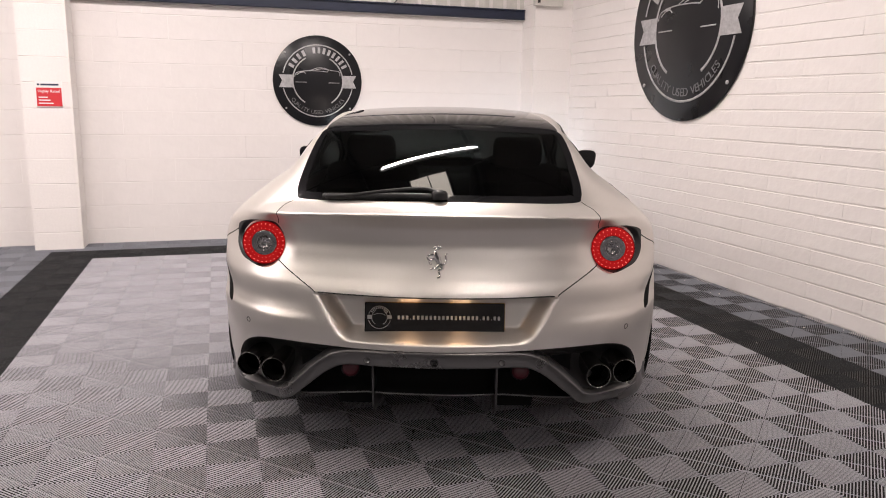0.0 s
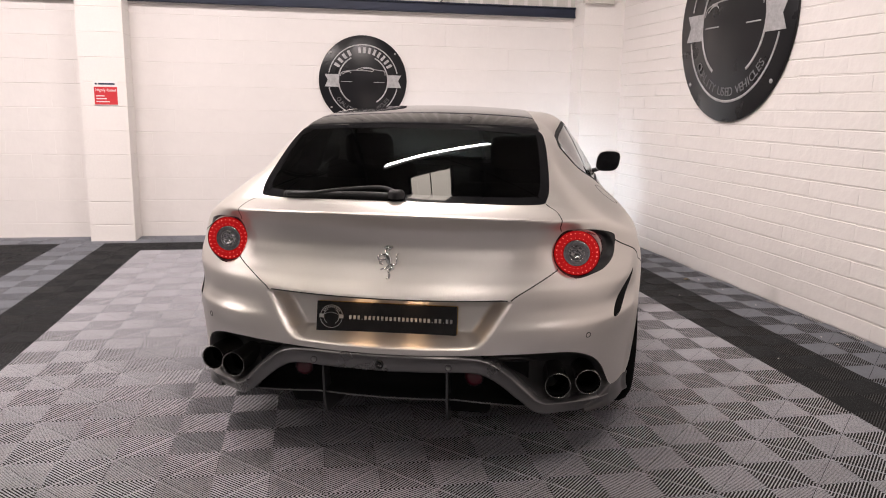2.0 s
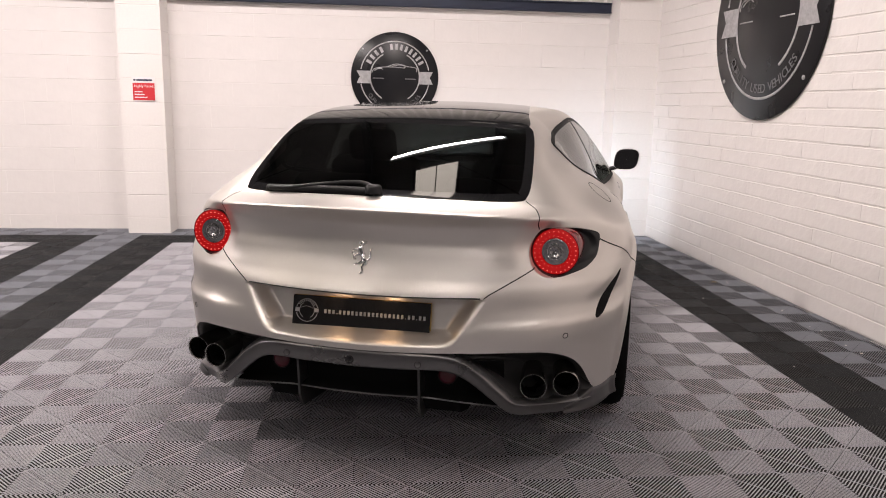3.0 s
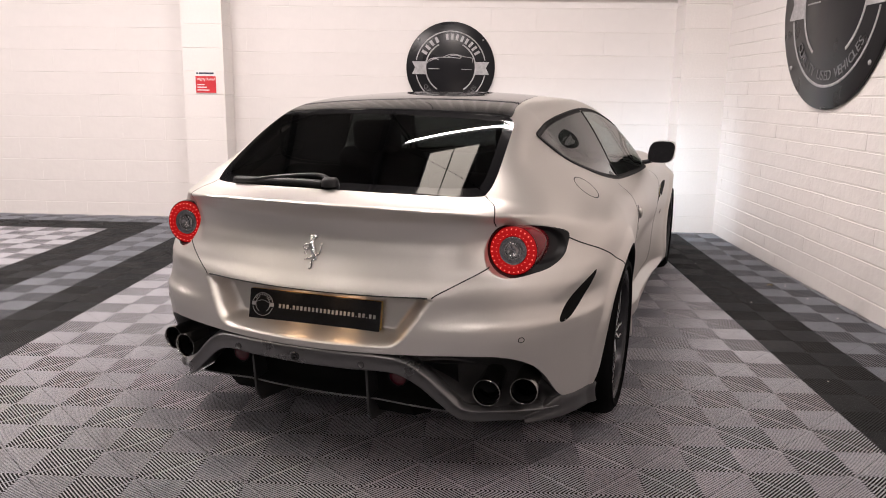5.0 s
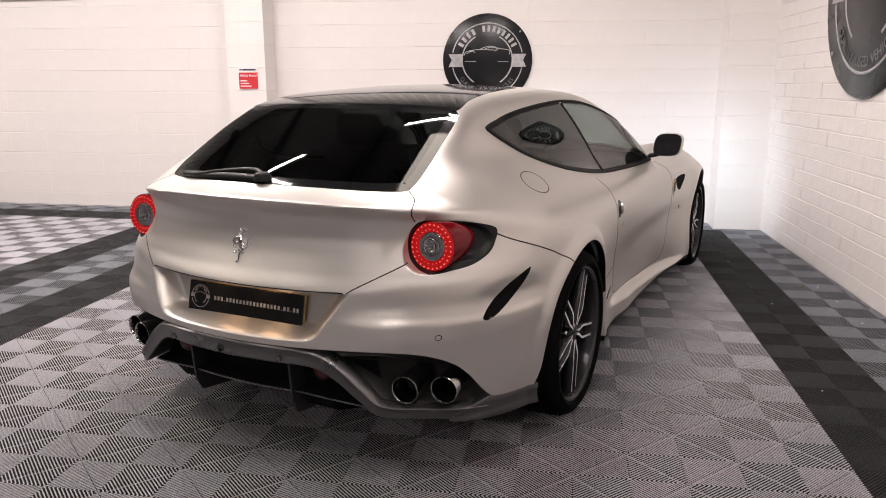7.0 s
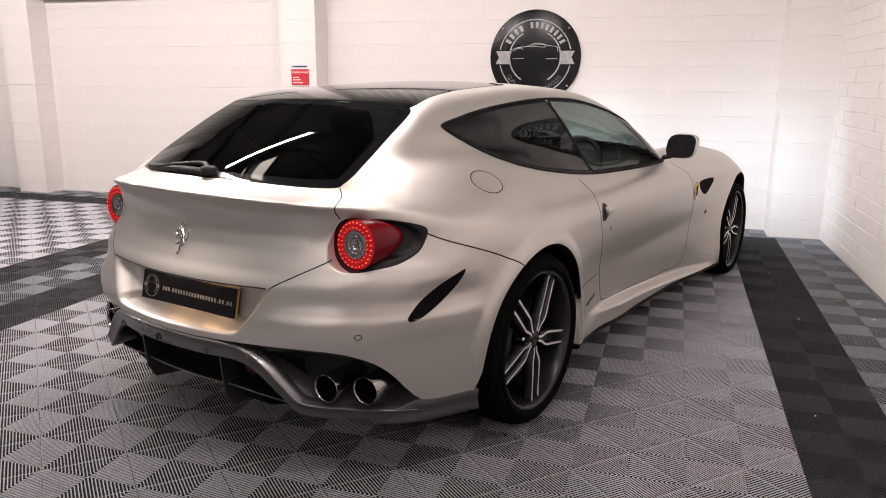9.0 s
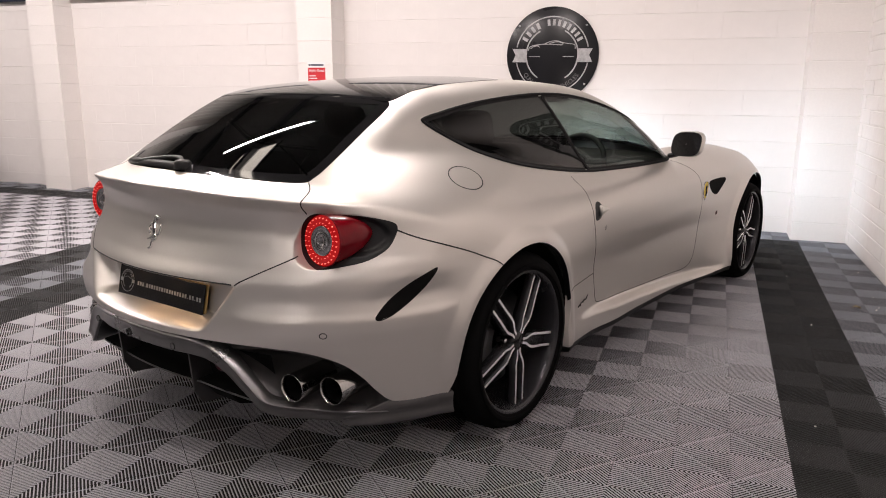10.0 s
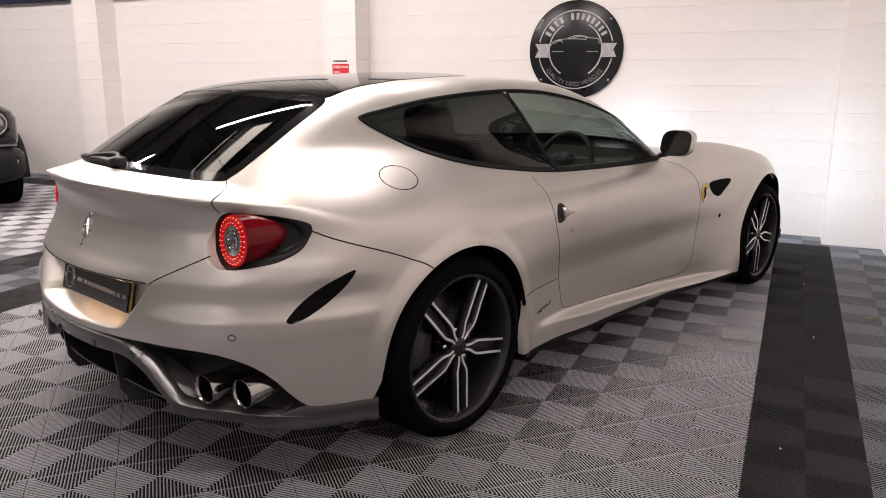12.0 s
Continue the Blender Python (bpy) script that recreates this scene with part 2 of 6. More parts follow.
LAMP_GLOW = material("lit_red_ring", (0.26, 0.004, 0.006), 0.12, vary=0.25, scale=90, emit=((1.0, 0.012, 0.014), 0.26))
LED = material("lit_led", (1.0, 0.25, 0.2), 0.3, vary=0.1, scale=60, emit=((1.0, 0.13, 0.10), 1.2))
LENS_CLEAR = material("clear_reflector", (0.36, 0.35, 0.36), 0.16, 0.9, vary=0.25, scale=90, rough_vary=0.08)
FOG_RED = material("red_fog_lens", (0.065, 0.002, 0.008), 0.28, coat=0.0, vary=0.1, scale=40)
PLATE_BLACK = material("black_plate", (0.008, 0.008, 0.009), 0.12, vary=0.2, scale=6, rough_vary=0.04)
PLATE_YELLOW = material("yellow_plate_edge", (0.42, 0.29, 0.10), 0.4, vary=0.1, scale=20)
PLATE_WHITE = material("white_plate_print", (0.34, 0.34, 0.34), 0.4, vary=0.05, scale=30)
WARM_LAMP = material("lit_plate_lamp", (1.0, 0.8, 0.6), 0.3, vary=0.05, scale=20, emit=((1.0, 0.62, 0.34), 1.6))
SHIELD_YELLOW = material("yellow_enamel", (0.72, 0.52, 0.06), 0.25, vary=0.05, scale=40)
LEATHER = material("black_leather", (0.022, 0.020, 0.020), 0.5, vary=0.2, scale=12, bump=0.0006, bump_scale=160)
TRIM_DARK = material("dark_cabin_trim", (0.03, 0.03, 0.03), 0.55, vary=0.2, scale=10)
HEADLINER = material("dark_headliner", (0.045, 0.043, 0.042), 0.8, vary=0.1, scale=10)
GLASS_REAR = glass_material("privacy_glass", (0.045, 0.048, 0.050))
GLASS_DARK = glass_material("smoked_glass", (0.055, 0.060, 0.058))
GLASS_SIDE = glass_material("green_tinted_glass", (0.42, 0.48, 0.45))
TUBE = material("lit_tube", (1, 1, 1), 0.3, vary=0.02, scale=9, emit=((1.0, 0.97, 0.95), 24.0))
SKYLIGHT = material("translucent_rooflight", (0.8, 0.8, 0.75), 0.5, vary=0.04, scale=3, emit=((1.0, 0.87, 0.76), 6.6))
HEAD_LAMP = material("lit_headlamp", (1, 1, 1), 0.2, vary=0.02, scale=9, emit=((0.88, 0.94, 1.0), 20.0))


# ---------------------------------------------------------------- the garage: shell
WX, WY = 4.06, 8.04            # inner faces of the side wall and of the back wall
X0, Y0, TOP = -10.0, -7.0, 4.6  # the far side, the end behind the camera, the ceiling
TILE, ROW = 0.4065, 0.393        # pitch of the floor tiles across and along the bay
GX, GY = -0.79, 7.243          # a corner of the tiled field

floor = tagged(from_bm("floor", box_bm(X0, WX + 0.6, Y0, WY + 0.2, -0.15, -0.016), FLOOR_BASE), "dark screed under interlocking ribbed plastic floor tiles", "floor", kind="structure")
ceiling = tagged(from_bm("ceiling", box_bm(X0, WX + 0.6, Y0, WY + 0.2, TOP, TOP + 0.12), CEIL), "grey sheeted ceiling with rooflights", "ceiling", kind="structure")
# two walls out of view, put in to close the room and bounce light
wall_west = tagged(from_bm("wall_west", box_bm(X0 - 0.2, X0, Y0, WY + 0.2, -0.15, TOP), FAR_WALL), "unseen grey wall that closes the room, toned for its bounce light", "wall", kind="structure")
wall_south = tagged(from_bm("wall_south", box_bm(X0 - 0.2, WX + 0.6, Y0 - 0.2, Y0, -0.15, TOP), FAR_WALL), "unseen grey wall that closes the room, toned for its bounce light", "wall", kind="structure")
BEAM_Z = 2.325
wall_north = tagged(from_bm("wall_north", box_bm(X0, WX + 0.2, WY + 0.0032, WY + 0.2, -0.15, TOP), JOINT), "white painted concrete block wall with cream sheeting above", "wall", kind="structure")
# the side wall leans a little off square in plan
EAST = pose(WX - 0.009, WY, 0, 0, 0, -90 + 1.5)
wall_east = tagged(from_bm("wall_east", box_bm(-0.1, WY - Y0, 0.0045, 0.2, -0.15, TOP), JOINT), "white painted brick wall", "wall", kind="structure")

wall_east.matrix_basis = EAST

# corrugated cream sheeting above the beam
nx = 260
xs_ = np.linspace(X0, WX, nx)
V = [(x, WY - 0.005 + 0.018 * math.sin(x * 2 * math.pi / 0.16), z) for z in (BEAM_Z + 0.1, TOP) for x in xs_]
part("sheeting", V, grid_faces(2, nx), CLADDING, wall_north, "cream corrugated sheeting")

# steel beams along the back wall between the piers
PIERS = [(-8.88, -8.46, 7.755), (-5.12, -4.70, 7.755), (-1.355, -0.937, 7.755), (3.622, WX + 0.05, 7.706)]
beam_parts = []
edges = [X0] + [v for p in PIERS for v in p[:2]]
for k in range(0, len(edges) - 1, 2):
    a, b = edges[k] + 0.004, edges[k + 1] - 0.004
    if b - a < 0.3:
        continue
    bm = thing("steel_beam", pose((a + b) / 2, WY, BEAM_Z), "navy painted steel beam on top of the block wall", "beam", "beams along the back wall")
    h = (b - a) / 2
    box("flange", (-h, h, -0.075, 0.0, 0.0, 0.014), NAVY, bm, bevel=0.003)
    box("web", (-h, h, -0.055, -0.012, 0.014, 0.092), NAVY, bm)
    box("flange", (-h, h, -0.075, 0.0, 0.092, 0.106), NAVY, bm, bevel=0.003)
    box("mortar_bed", (-h, h, -0.035, 0.0, -0.012, 0.0), JOINT, bm, "grey mortar bed")
# thin conduits clipped above the beam
for x in (0.65, 2.15):
    cd = thing("conduit", pose(x, WY - 0.05, BEAM_Z + 0.106), "thin grey cable bent along the sheeting", "cable", "cables")
    V, F = sweep(curve3([(0, 0, 0), (0.05, 0, 0.05), (0.16, 0.0, 0.10), (0.4, 0.0, 0.6), (0.4, 0.0, 1.6)], 30), ring(0.007, 6))
    part("cable", V, F, CEIL_DARK, cd)

tb = thing("trunking_box", pose(3.76, 7.706, 2.44), "cream steel trunking box fixed on the corner pier", "box")
box("casing", (-0.165, 0.165, -0.05, 0.0, 0.0, 0.42), CLADDING, tb, bevel=0.004)
box("slot", (-0.135, -0.105, -0.054, -0.049, 0.03, 0.09), BLACK_SLOT, tb, "dark slot")

# purlins and rafters under the ceiling
for k, x in enumerate(np.arange(-9.2, WX, 1.9)):
    tagged(from_bm("rafter", box_bm(x, x + 0.1, Y0, WY, TOP - 0.22, TOP - 0.004, 0.008), CEIL_DARK), "dark steel rafter under the ceiling", "rafter", "rafters", "structure")

# rooflights
LIGHT_X = (-7.28, -4.38, -1.48, 1.40)
for x in LIGHT_X:
    rl = thing("rooflight", pose(x, 2.9, TOP - 0.03), "bright translucent rooflight panel in the ceiling", "rooflight", "rooflights")
    for i in range(2):
        V = [(-0.31 + i * 0.32, -2.6, 0), (-0.01 + i * 0.32, -2.6, 0), (-0.01 + i * 0.32, 1.70, 0), (-0.31 + i * 0.32, 1.70, 0)]
        part("pane", V, [(3, 2, 1, 0)], SKYLIGHT, rl, smooth=False)
    box("frame", (-0.36, -0.32, -2.65, 1.75, -0.03, 0.02), CEIL_DARK, rl)
    box("frame", (0.32, 0.36, -2.65, 1.75, -0.03, 0.02), CEIL_DARK, rl)

# strip lamps, each with its own light
# the row at y = -4.6 is unseen, its power set to brighten the car's tail
ROWS = ((-4.6, LIGHT_X, (12.0, 12.0, 18.0, 50.0)), (0.2, LIGHT_X, (5.0, 6.0, 8.0, 18.0)), (1.3, (3.1,), (36.0,)), (4.85, LIGHT_X, (96.0, 140.0, 158.0, 114.0)))


def area(name, x, y, z, sx, sy, power, color=(1, 0.874, 0.848)):
    li = bpy.data.lights.new(name, "AREA")
    li.shape, li.size, li.size_y, li.energy, li.color = "RECTANGLE", sx, sy, power, color
    ob = new(name, li)
    ob.matrix_basis = pose(x, y, z)
    return ob


for y, row, powers in ROWS:
    for x, power in zip(row, powers):
        lp = thing("strip_lamp", pose(x + 0.1, y, TOP - 0.35), "white fluorescent strip lamp hung from the ceiling, lit", "lamp", "strip lamps")
        box("housing", (-0.80, 0.80, -0.035, 0.035, 0.03, 0.075), CEIL, lp, bevel=0.005)
        V, F = lathe([(0.0, -0.76), (0.016, -0.76), (0.016, 0.76), (0.0, 0.76)], 12, "x")
        part("tube", V, F, TUBE, lp, "lit white tube")
        for sx in (-0.6, 0.6):
            V, F = sweep([(sx, 0, 0.075), (sx, 0, 0.33)], ring(0.004, 6))
            part("hanger", V, F, CEIL_DARK, lp)
        area("strip_light", x + 0.1, y, TOP - 0.375, 1.45, 0.034, power)


# ---------------------------------------------------------------- signs and notices
def text_bars(parent, r_, a0, a1, n, h, mat, thick, rng, flip=False, name="letter_bar"):
    """Plain bars along an arc, of the size of the letters that stand there."""
    for i in range(n):
        a = radians(a0 + (a1 - a0) * (i + 0.5) / n)
        w = abs(radians(a1 - a0)) * r_ / n * 0.5
        c = Vector((r_ * math.cos(a), 0, r_ * math.sin(a)))
        t = Vector((-math.sin(a), 0, math.cos(a)))
        o = Vector((math.cos(a), 0, math.sin(a)))
        V = []
        for dy in (-0.020, -0.020 - thick):
            for st, so in ((-1, -1), (1, -1), (1, 1), (-1, 1)):
                V.append(c + t * st * w / 2 + o * so * h / 2 + Vector((0, dy, 0)))
        part(name, V, [(0, 1, 2, 3), (7, 6, 5, 4), (0, 4, 5, 1), (1, 5, 6, 2), (2, 6, 7, 3), (3, 7, 4, 0)], mat, parent, smooth=False)


def arc_band(r0, r1, a0, a1, y, n=60, thick=0.004):
    V, F = [], []
    for i in range(n + 1):
        a = radians(a0 + (a1 - a0) * i / n)
        for r_, yy in ((r0, y), (r1, y), (r1, y - thick), (r0, y - thick)):
            V.append((r_ * math.cos(a), yy, r_ * math.sin(a)))
    F = grid_faces(n + 1, 4, True)
    F += [(0, 1, 2, 3), tuple(n * 4 + j for j in (3, 2, 1, 0))]
    return np.array(V), F


def text_mesh(body, size, mat, parent, m, name="lettering", extrude=0.0015, align="CENTER"):
    cu = bpy.data.curves.new(name, "FONT")
    cu.body, cu.size, cu.extrude, cu.align_x, cu.align_y = body, size, extrude, align, "CENTER"
    tmp = new("tmp", cu)
    dg = bpy.context.evaluated_depsgraph_get()
    me = bpy.data.meshes.new_from_object(tmp.evaluated_get(dg))
    bpy.data.objects.remove(tmp)
    me.materials.clear()
    me.materials.append(mat)
    ob = new(name, me)
    ob.parent = parent
    ob.matrix_basis = m
    return ob


def round_sign(R, m, label, seed):
    """Round black board: silver rings, ribbon, a car's outline, and lettering. It faces -y."""
    rng = random.Random(seed)
    sg = thing("round_sign", m, label, "sign", "round signs")
    V, F = lathe([(0.0, 0.0), (R, 0.0), (R, -0.016), (R - 0.004, -0.020), (0.0, -0.020)], 96, "y")
    part("board", V, F, SIGN_BLACK, sg)
    y = -0.020
    k = R
    for a0, a1 in ((12, 168), (-168, -12)):
        V, F = arc_band(0.778 * k, 0.804 * k, a0, a1, y, 60, 0.0015)
        part("outer_ring", V, F, SIGN_SILVER, sg)
    for a0, a1 in ((118, 238), (-58, 62)):
        V, F = arc_band(0.548 * k, 0.578 * k, a0, a1, y, 60, 0.0015)
        part("inner_ring", V, F, SIGN_SILVER, sg)
    for s in (-1, 1):
        o = [(0.55, 0.13), (0.87, 0.13), (0.80, 0.0), (0.87, -0.15), (0.55, -0.15)]
        V = [(s * a * k, y - d_, b * k) for d_ in (0.0005, 0.0025) for a, b in o]
        F = [(0, 1, 2, 3, 4), (9, 8, 7, 6, 5)] + [(i, i + 5, (i + 1) % 5 + 5, (i + 1) % 5) for i in range(5)]
        part("ribbon_end", V, F, SIGN_SILVER, sg, "scuffed silver ribbon end", smooth=False)
    # brand name as plain bars along the upper arc
    text_bars(sg, 0.675 * k, 156, 112, 4, 0.13 * k, SIGN_SILVER, 0.002, rng)
    text_bars(sg, 0.675 * k, 102, 24, 8, 0.13 * k, SIGN_SILVER, 0.002, rng)
    # the slogan round the lower arc
    words = "QUALITY USED VEHICLES"
    n = len(words)
    for i, ch in enumerate(words):
        if ch == " ":
            continue
        a = 215 + (325 - 215) * (i + 0.5) / n
        c = (0.70 * k * math.cos(radians(a)), y - 0.0016, 0.70 * k * math.sin(radians(a)))
        text_mesh(ch, 0.125 * k, SIGN_GREY, sg, pose(*c, 90, 0, 0) @ pose(0, 0, 0, 0, 0, a + 90))
    # outline of a low car
    lines = [[(-0.52, 0.09), (-0.50, 0.15), (-0.44, 0.19), (-0.30, 0.205)], [(-0.47, 0.13), (-0.40, 0.175), (-0.32, 0.19), (-0.27, 0.16)],
             [(-0.40, 0.205), (-0.20, 0.225), (0.05, 0.22), (0.22, 0.205)], [(-0.16, 0.235), (-0.02, 0.285), (0.12, 0.29), (0.28, 0.245), (0.44, 0.225)],
             [(-0.06, 0.24), (0.06, 0.27), (0.16, 0.265), (0.24, 0.235), (0.18, 0.20)], [(0.44, 0.225), (0.49, 0.20), (0.50, 0.12)],
             [(-0.50, -0.03), (-0.25, -0.03)], [(0.24, -0.035), (0.48, -0.035)]]
    for ln in lines:
        P = curve3([(a * k, y - 0.001, b * k) for a, b in ln], 24) if len(ln) > 2 else np.array([(a * k, y - 0.001, b * k) for a, b in ln])
        V, F = sweep(P, ring(0.0075 * k, 6, 0.003 * k), up=(0, 1, 0))
        part("car_outline", V, F, SIGN_SILVER, sg)
    for a in (40, 140, 220, 320):
        V, F = lathe([(0.022 * k, 0.0), (0.022 * k, -0.004), (0.015 * k, -0.008), (0.0, -0.009)], 16, "y")
        V = V + np.array([0.944 * k * math.cos(radians(a)), y, 0.944 * k * math.sin(radians(a))])
        part("screw_cap", V, F, SIGN_SILVER, sg)
    return sg


round_sign(0.457, pose(1.349, WY - 0.004, 1.620), "round black sign with silver rings on the block wall", 3)
round_sign(0.782, EAST @ pose(WY - 5.645, -0.004, 2.068), "large round black sign with silver rings on the brick wall", 5)

po = thing("notice", pose(-1.123, 7.751, 1.415), "white notice card with a red panel, stuck on the pier", "notice")
box("card", (-0.112, 0.108, -0.003, 0.0, -0.090, 0.140), PAPER, po)
box("red_panel", (-0.106, 0.102, -0.005, -0.003, -0.083, 0.083), RED_CARD, po, "red printed panel")
box("heading_bar", (-0.068, 0.082, -0.005, -0.003, 0.103, 0.119), INK, po, "dark blue heading bar")
box("heading_mark", (-0.096, -0.076, -0.005, -0.003, 0.103, 0.119), INK, po, "dark blue mark")
text_mesh("Highly Rated", 0.036, PAPER, po, pose(-0.094, -0.0056, 0.052, 90), "lettering", 0.0006, "LEFT")
for z, w in ((-0.002, 0.075), (-0.028, 0.095), (-0.056, 0.120)):
    box("text_bar", (-0.090, -0.090 + w, -0.0062, -0.005, z - 0.005, z + 0.005), PAPER, po)


# ---------------------------------------------------------------- the car: body as one smooth implicit shape
# car axes: x to its right, y ahead, z up; the rear axle stands over the origin
RW, FW_Y = 0.392, 2.99
ARCH_Z = 0.362


def table(fn, lo, hi, n):
    """A densely sampled and slightly softened copy of a curve."""
    x = np.linspace(lo, hi, n)
    y = fn(x)
    w = np.exp(-0.5 * (np.arange(-9, 10) / 3.5) ** 2)
    yp = np.concatenate([2 * y[0] - y[9:0:-1], y, 2 * y[-1] - y[-2:-11:-1]])
    y = np.convolve(yp, w / w.sum(), "valid")
    return lambda q: np.interp(q, x, y)


# height of the centre line: boot lip, rear glass, roof, windscreen, bonnet
ZC = table(cubic([-1.3, -0.975, -0.845, -0.74, -0.6, -0.45, -0.33, -0.1, 0.2, 0.6, 0.9, 1.2, 1.5, 1.8, 2.1, 2.32, 2.6, 3.0, 3.5, 3.9, 4.2],
                 [0.978, 0.998, 1.027, 1.0885, 1.1656, 1.242, 1.299, 1.341, 1.363, 1.376, 1.373, 1.349, 1.286, 1.180, 1.049, 0.955, 0.920, 0.865, 0.775, 0.655, 0.50]), -1.3, 4.2, 1400)
KK = table(cubic([-1.2, -0.9, -0.25, 0.2, 0.6, 1.2, 1.8, 2.3, 2.8, 4.2], [0.42, 0.40, 0.21, 0.06, 0.0, -0.35, -0.75, -0.5, 0.0, 0.0]), -1.2, 4.2, 600)
CR = table(cubic([-1.2, -0.8, -0.3, 0.3, 1.2, 1.8, 2.4, 4.2], [0.02, 0.045, 0.065, 0.09, 0.10, 0.06, 0.02, 0.05]), -1.2, 4.2, 600)
# plan of the tail by height
YC = table(cubic([0.0, 0.2, 0.35, 0.47, 0.515, 0.56, 0.63, 0.70, 0.76, 0.83, 0.885, 0.935, 0.965, 0.99, 1.01, 1.2],
                 [-0.91, -0.96, -1.01, -1.05, -1.061, -1.059, -1.044, -1.023, -0.984, -0.947, -0.932, -0.937, -0.955, -0.979, -0.989, -0.993]), 0.0, 1.2, 1200)
# half width by height at stations along the car
ZK = [0.15, 0.25, 0.35, 0.5, 0.65, 0.78, 0.88, 0.95, 1.03, 1.11, 1.2, 1.3, 1.38]
WK = {0.0: (0.945, 0.96, 0.972, 0.985, 0.985, 0.976, 0.948, 0.893, 0.800, 0.690, 0.618, 0.535, 0.47),
      0.4: (0.953, 0.963, 0.952, 0.948, 0.957, 0.958, 0.926, 0.862, 0.783, 0.725, 0.672, 0.603, 0.54),
      0.75: (0.900, 0.905, 0.910, 0.914, 0.937, 0.948, 0.918, 0.822, 0.772, 0.736, 0.690, 0.628, 0.56),
      1.2: (0.878, 0.884, 0.890, 0.898, 0.930, 0.942, 0.918, 0.846, 0.797, 0.757, 0.705, 0.632, 0.56),
      1.65: (0.878, 0.884, 0.890, 0.897, 0.926, 0.936, 0.912, 0.872, 0.832, 0.785, 0.725, 0.640, 0.56),
      2.2: (0.896, 0.901, 0.906, 0.914, 0.934, 0.936, 0.905, 0.850, 0.790, 0.740, 0.690, 0.610, 0.54),
      2.6: (0.972, 0.966, 0.958, 0.954, 0.958, 0.946, 0.895, 0.810, 0.740, 0.70, 0.650, 0.580, 0.52),
      2.99: (0.970, 0.975, 0.982, 0.988, 0.982, 0.952, 0.880, 0.770, 0.700, 0.66, 0.620, 0.560, 0.50),
      3.5: (0.820, 0.840, 0.860, 0.870, 0.860, 0.820, 0.735, 0.640, 0.600, 0.57, 0.540, 0.500, 0.46)}
_ys = np.linspace(0.0, 3.5, 351)
_zs = np.linspace(0.15, 1.38, 247)
_col = np.array([cubic(ZK, WK[y])(_zs) for y in sorted(WK)])
_W = np.array([cubic(sorted(WK), _col[:, i])(_ys) for i in range(len(_zs))]).T
_g = np.exp(-0.5 * (np.arange(-12, 13) / 4.0) ** 2)
_g /= _g.sum()
_W = np.apply_along_axis(lambda v: np.convolve(np.pad(v, 12, mode="edge"), _g, "valid"), 0, _W)
_g2 = np.exp(-0.5 * (np.arange(-8, 9) / 2.2) ** 2)
_g2 /= _g2.sum()
_W = np.apply_along_axis(lambda v: np.convolve(np.pad(v, 8, mode="reflect", reflect_type="odd"), _g2, "valid"), 1, _W)


# two soft shelves in the bumper's flank, by height
FLANK = table(cubic([0.3, 0.44, 0.50, 0.56, 0.595, 0.625, 0.66, 0.70, 0.735, 0.765, 0.80, 0.9], [0.0, 0.0, 0.003, 0.011, 0.012, 0.000, -0.007, -0.001, 0.005, 0.004, 0.0, 0.0]), 0.3, 0.9, 500)


def half_width(y, z):
    yq = np.clip(y, 0.0, 3.5) / 0.01
    zq = np.clip((z - 0.15) / 0.005, 0, len(_zs) - 1.001)
    yq = np.clip(yq, 0, len(_ys) - 1.001)
    i, j = yq.astype(int), zq.astype(int)
    a, b = yq - i, zq - j
    w = (_W[i, j] * (1 - a) * (1 - b) + _W[i + 1, j] * a * (1 - b) + _W[i, j + 1] * (1 - a) * b + _W[i + 1, j + 1] * a * b)
    back = np.minimum(y, 0.0)
    w = w - 0.29 * back * back - 0.5 * np.clip(-back - 0.5, 0, 1) ** 2
    # the two shelves in the bumper's flank, and the crease along the sill
    side = sstep(-0.30, -0.52, y)
    # the sill's ledge, which runs down to a point at the front wheel
    zc = np.interp(y, [0.45, 0.80, 1.60, 2.35], [0.338, 0.324, 0.266, 0.200])
    w = w + 0.058 * sstep(0.004, -0.034, z - zc) * sstep(0.45, 0.95, y) * sstep(2.55, 2.25, y)
    w = w + side * FLANK(z) + 0.020 * np.exp(-((z - 0.89) / 0.10) ** 2) * sstep(0.0, -0.38, y)
    # arch flares
    for yc in (0.0, FW_Y):
        rr = np.hypot(y - yc, z - ARCH_Z)
        w = w + (0.011 * sstep(RW + 0.075, RW + 0.012, rr) + 0.004 * np.exp(-((rr - RW) / 0.05) ** 2)) * (z < 0.9)
    return w


def smax(a, b, k):
    h = np.clip(0.5 + 0.5 * (a - b) / k, 0, 1)
    return b + (a - b) * h + k * h * (1 - h)


def tail(x, z):
    upper = sstep(0.62, 0.85, z)
    y = YC(z) + (0.38 - 0.11 * upper) * x * x
    out = sstep(0.40, 0.62, x)
    y = y - out * FLANK(z)
    y = y + 0.95 * np.clip(x - 0.42, 0, 1) ** 2 * sstep(0.59, 0.87, z)
    # number plate recess under the boot lid
    edge = 0.335 + (z - 0.535) * 0.66
    m = sstep(0.020, -0.055, x - edge) * sstep(0.532, 0.572, z) * sstep(0.6985, 0.6915, z)
    deep = smax(y, -0.905 - (0.66 - z) * 0.22, 0.03)
    y = y + (deep - y) * m
    # round bowls for the tail lamps
    r_ = np.hypot(x - 0.677, z - 0.850)
    y = y + 0.016 * sstep(0.155, 0.088, r_) * sstep(0.73, 0.62, x) * sstep(0.79, 0.87, z)
    return y + (np.maximum(y, -0.756) - y) * sstep(0.0890, 0.0830, r_)


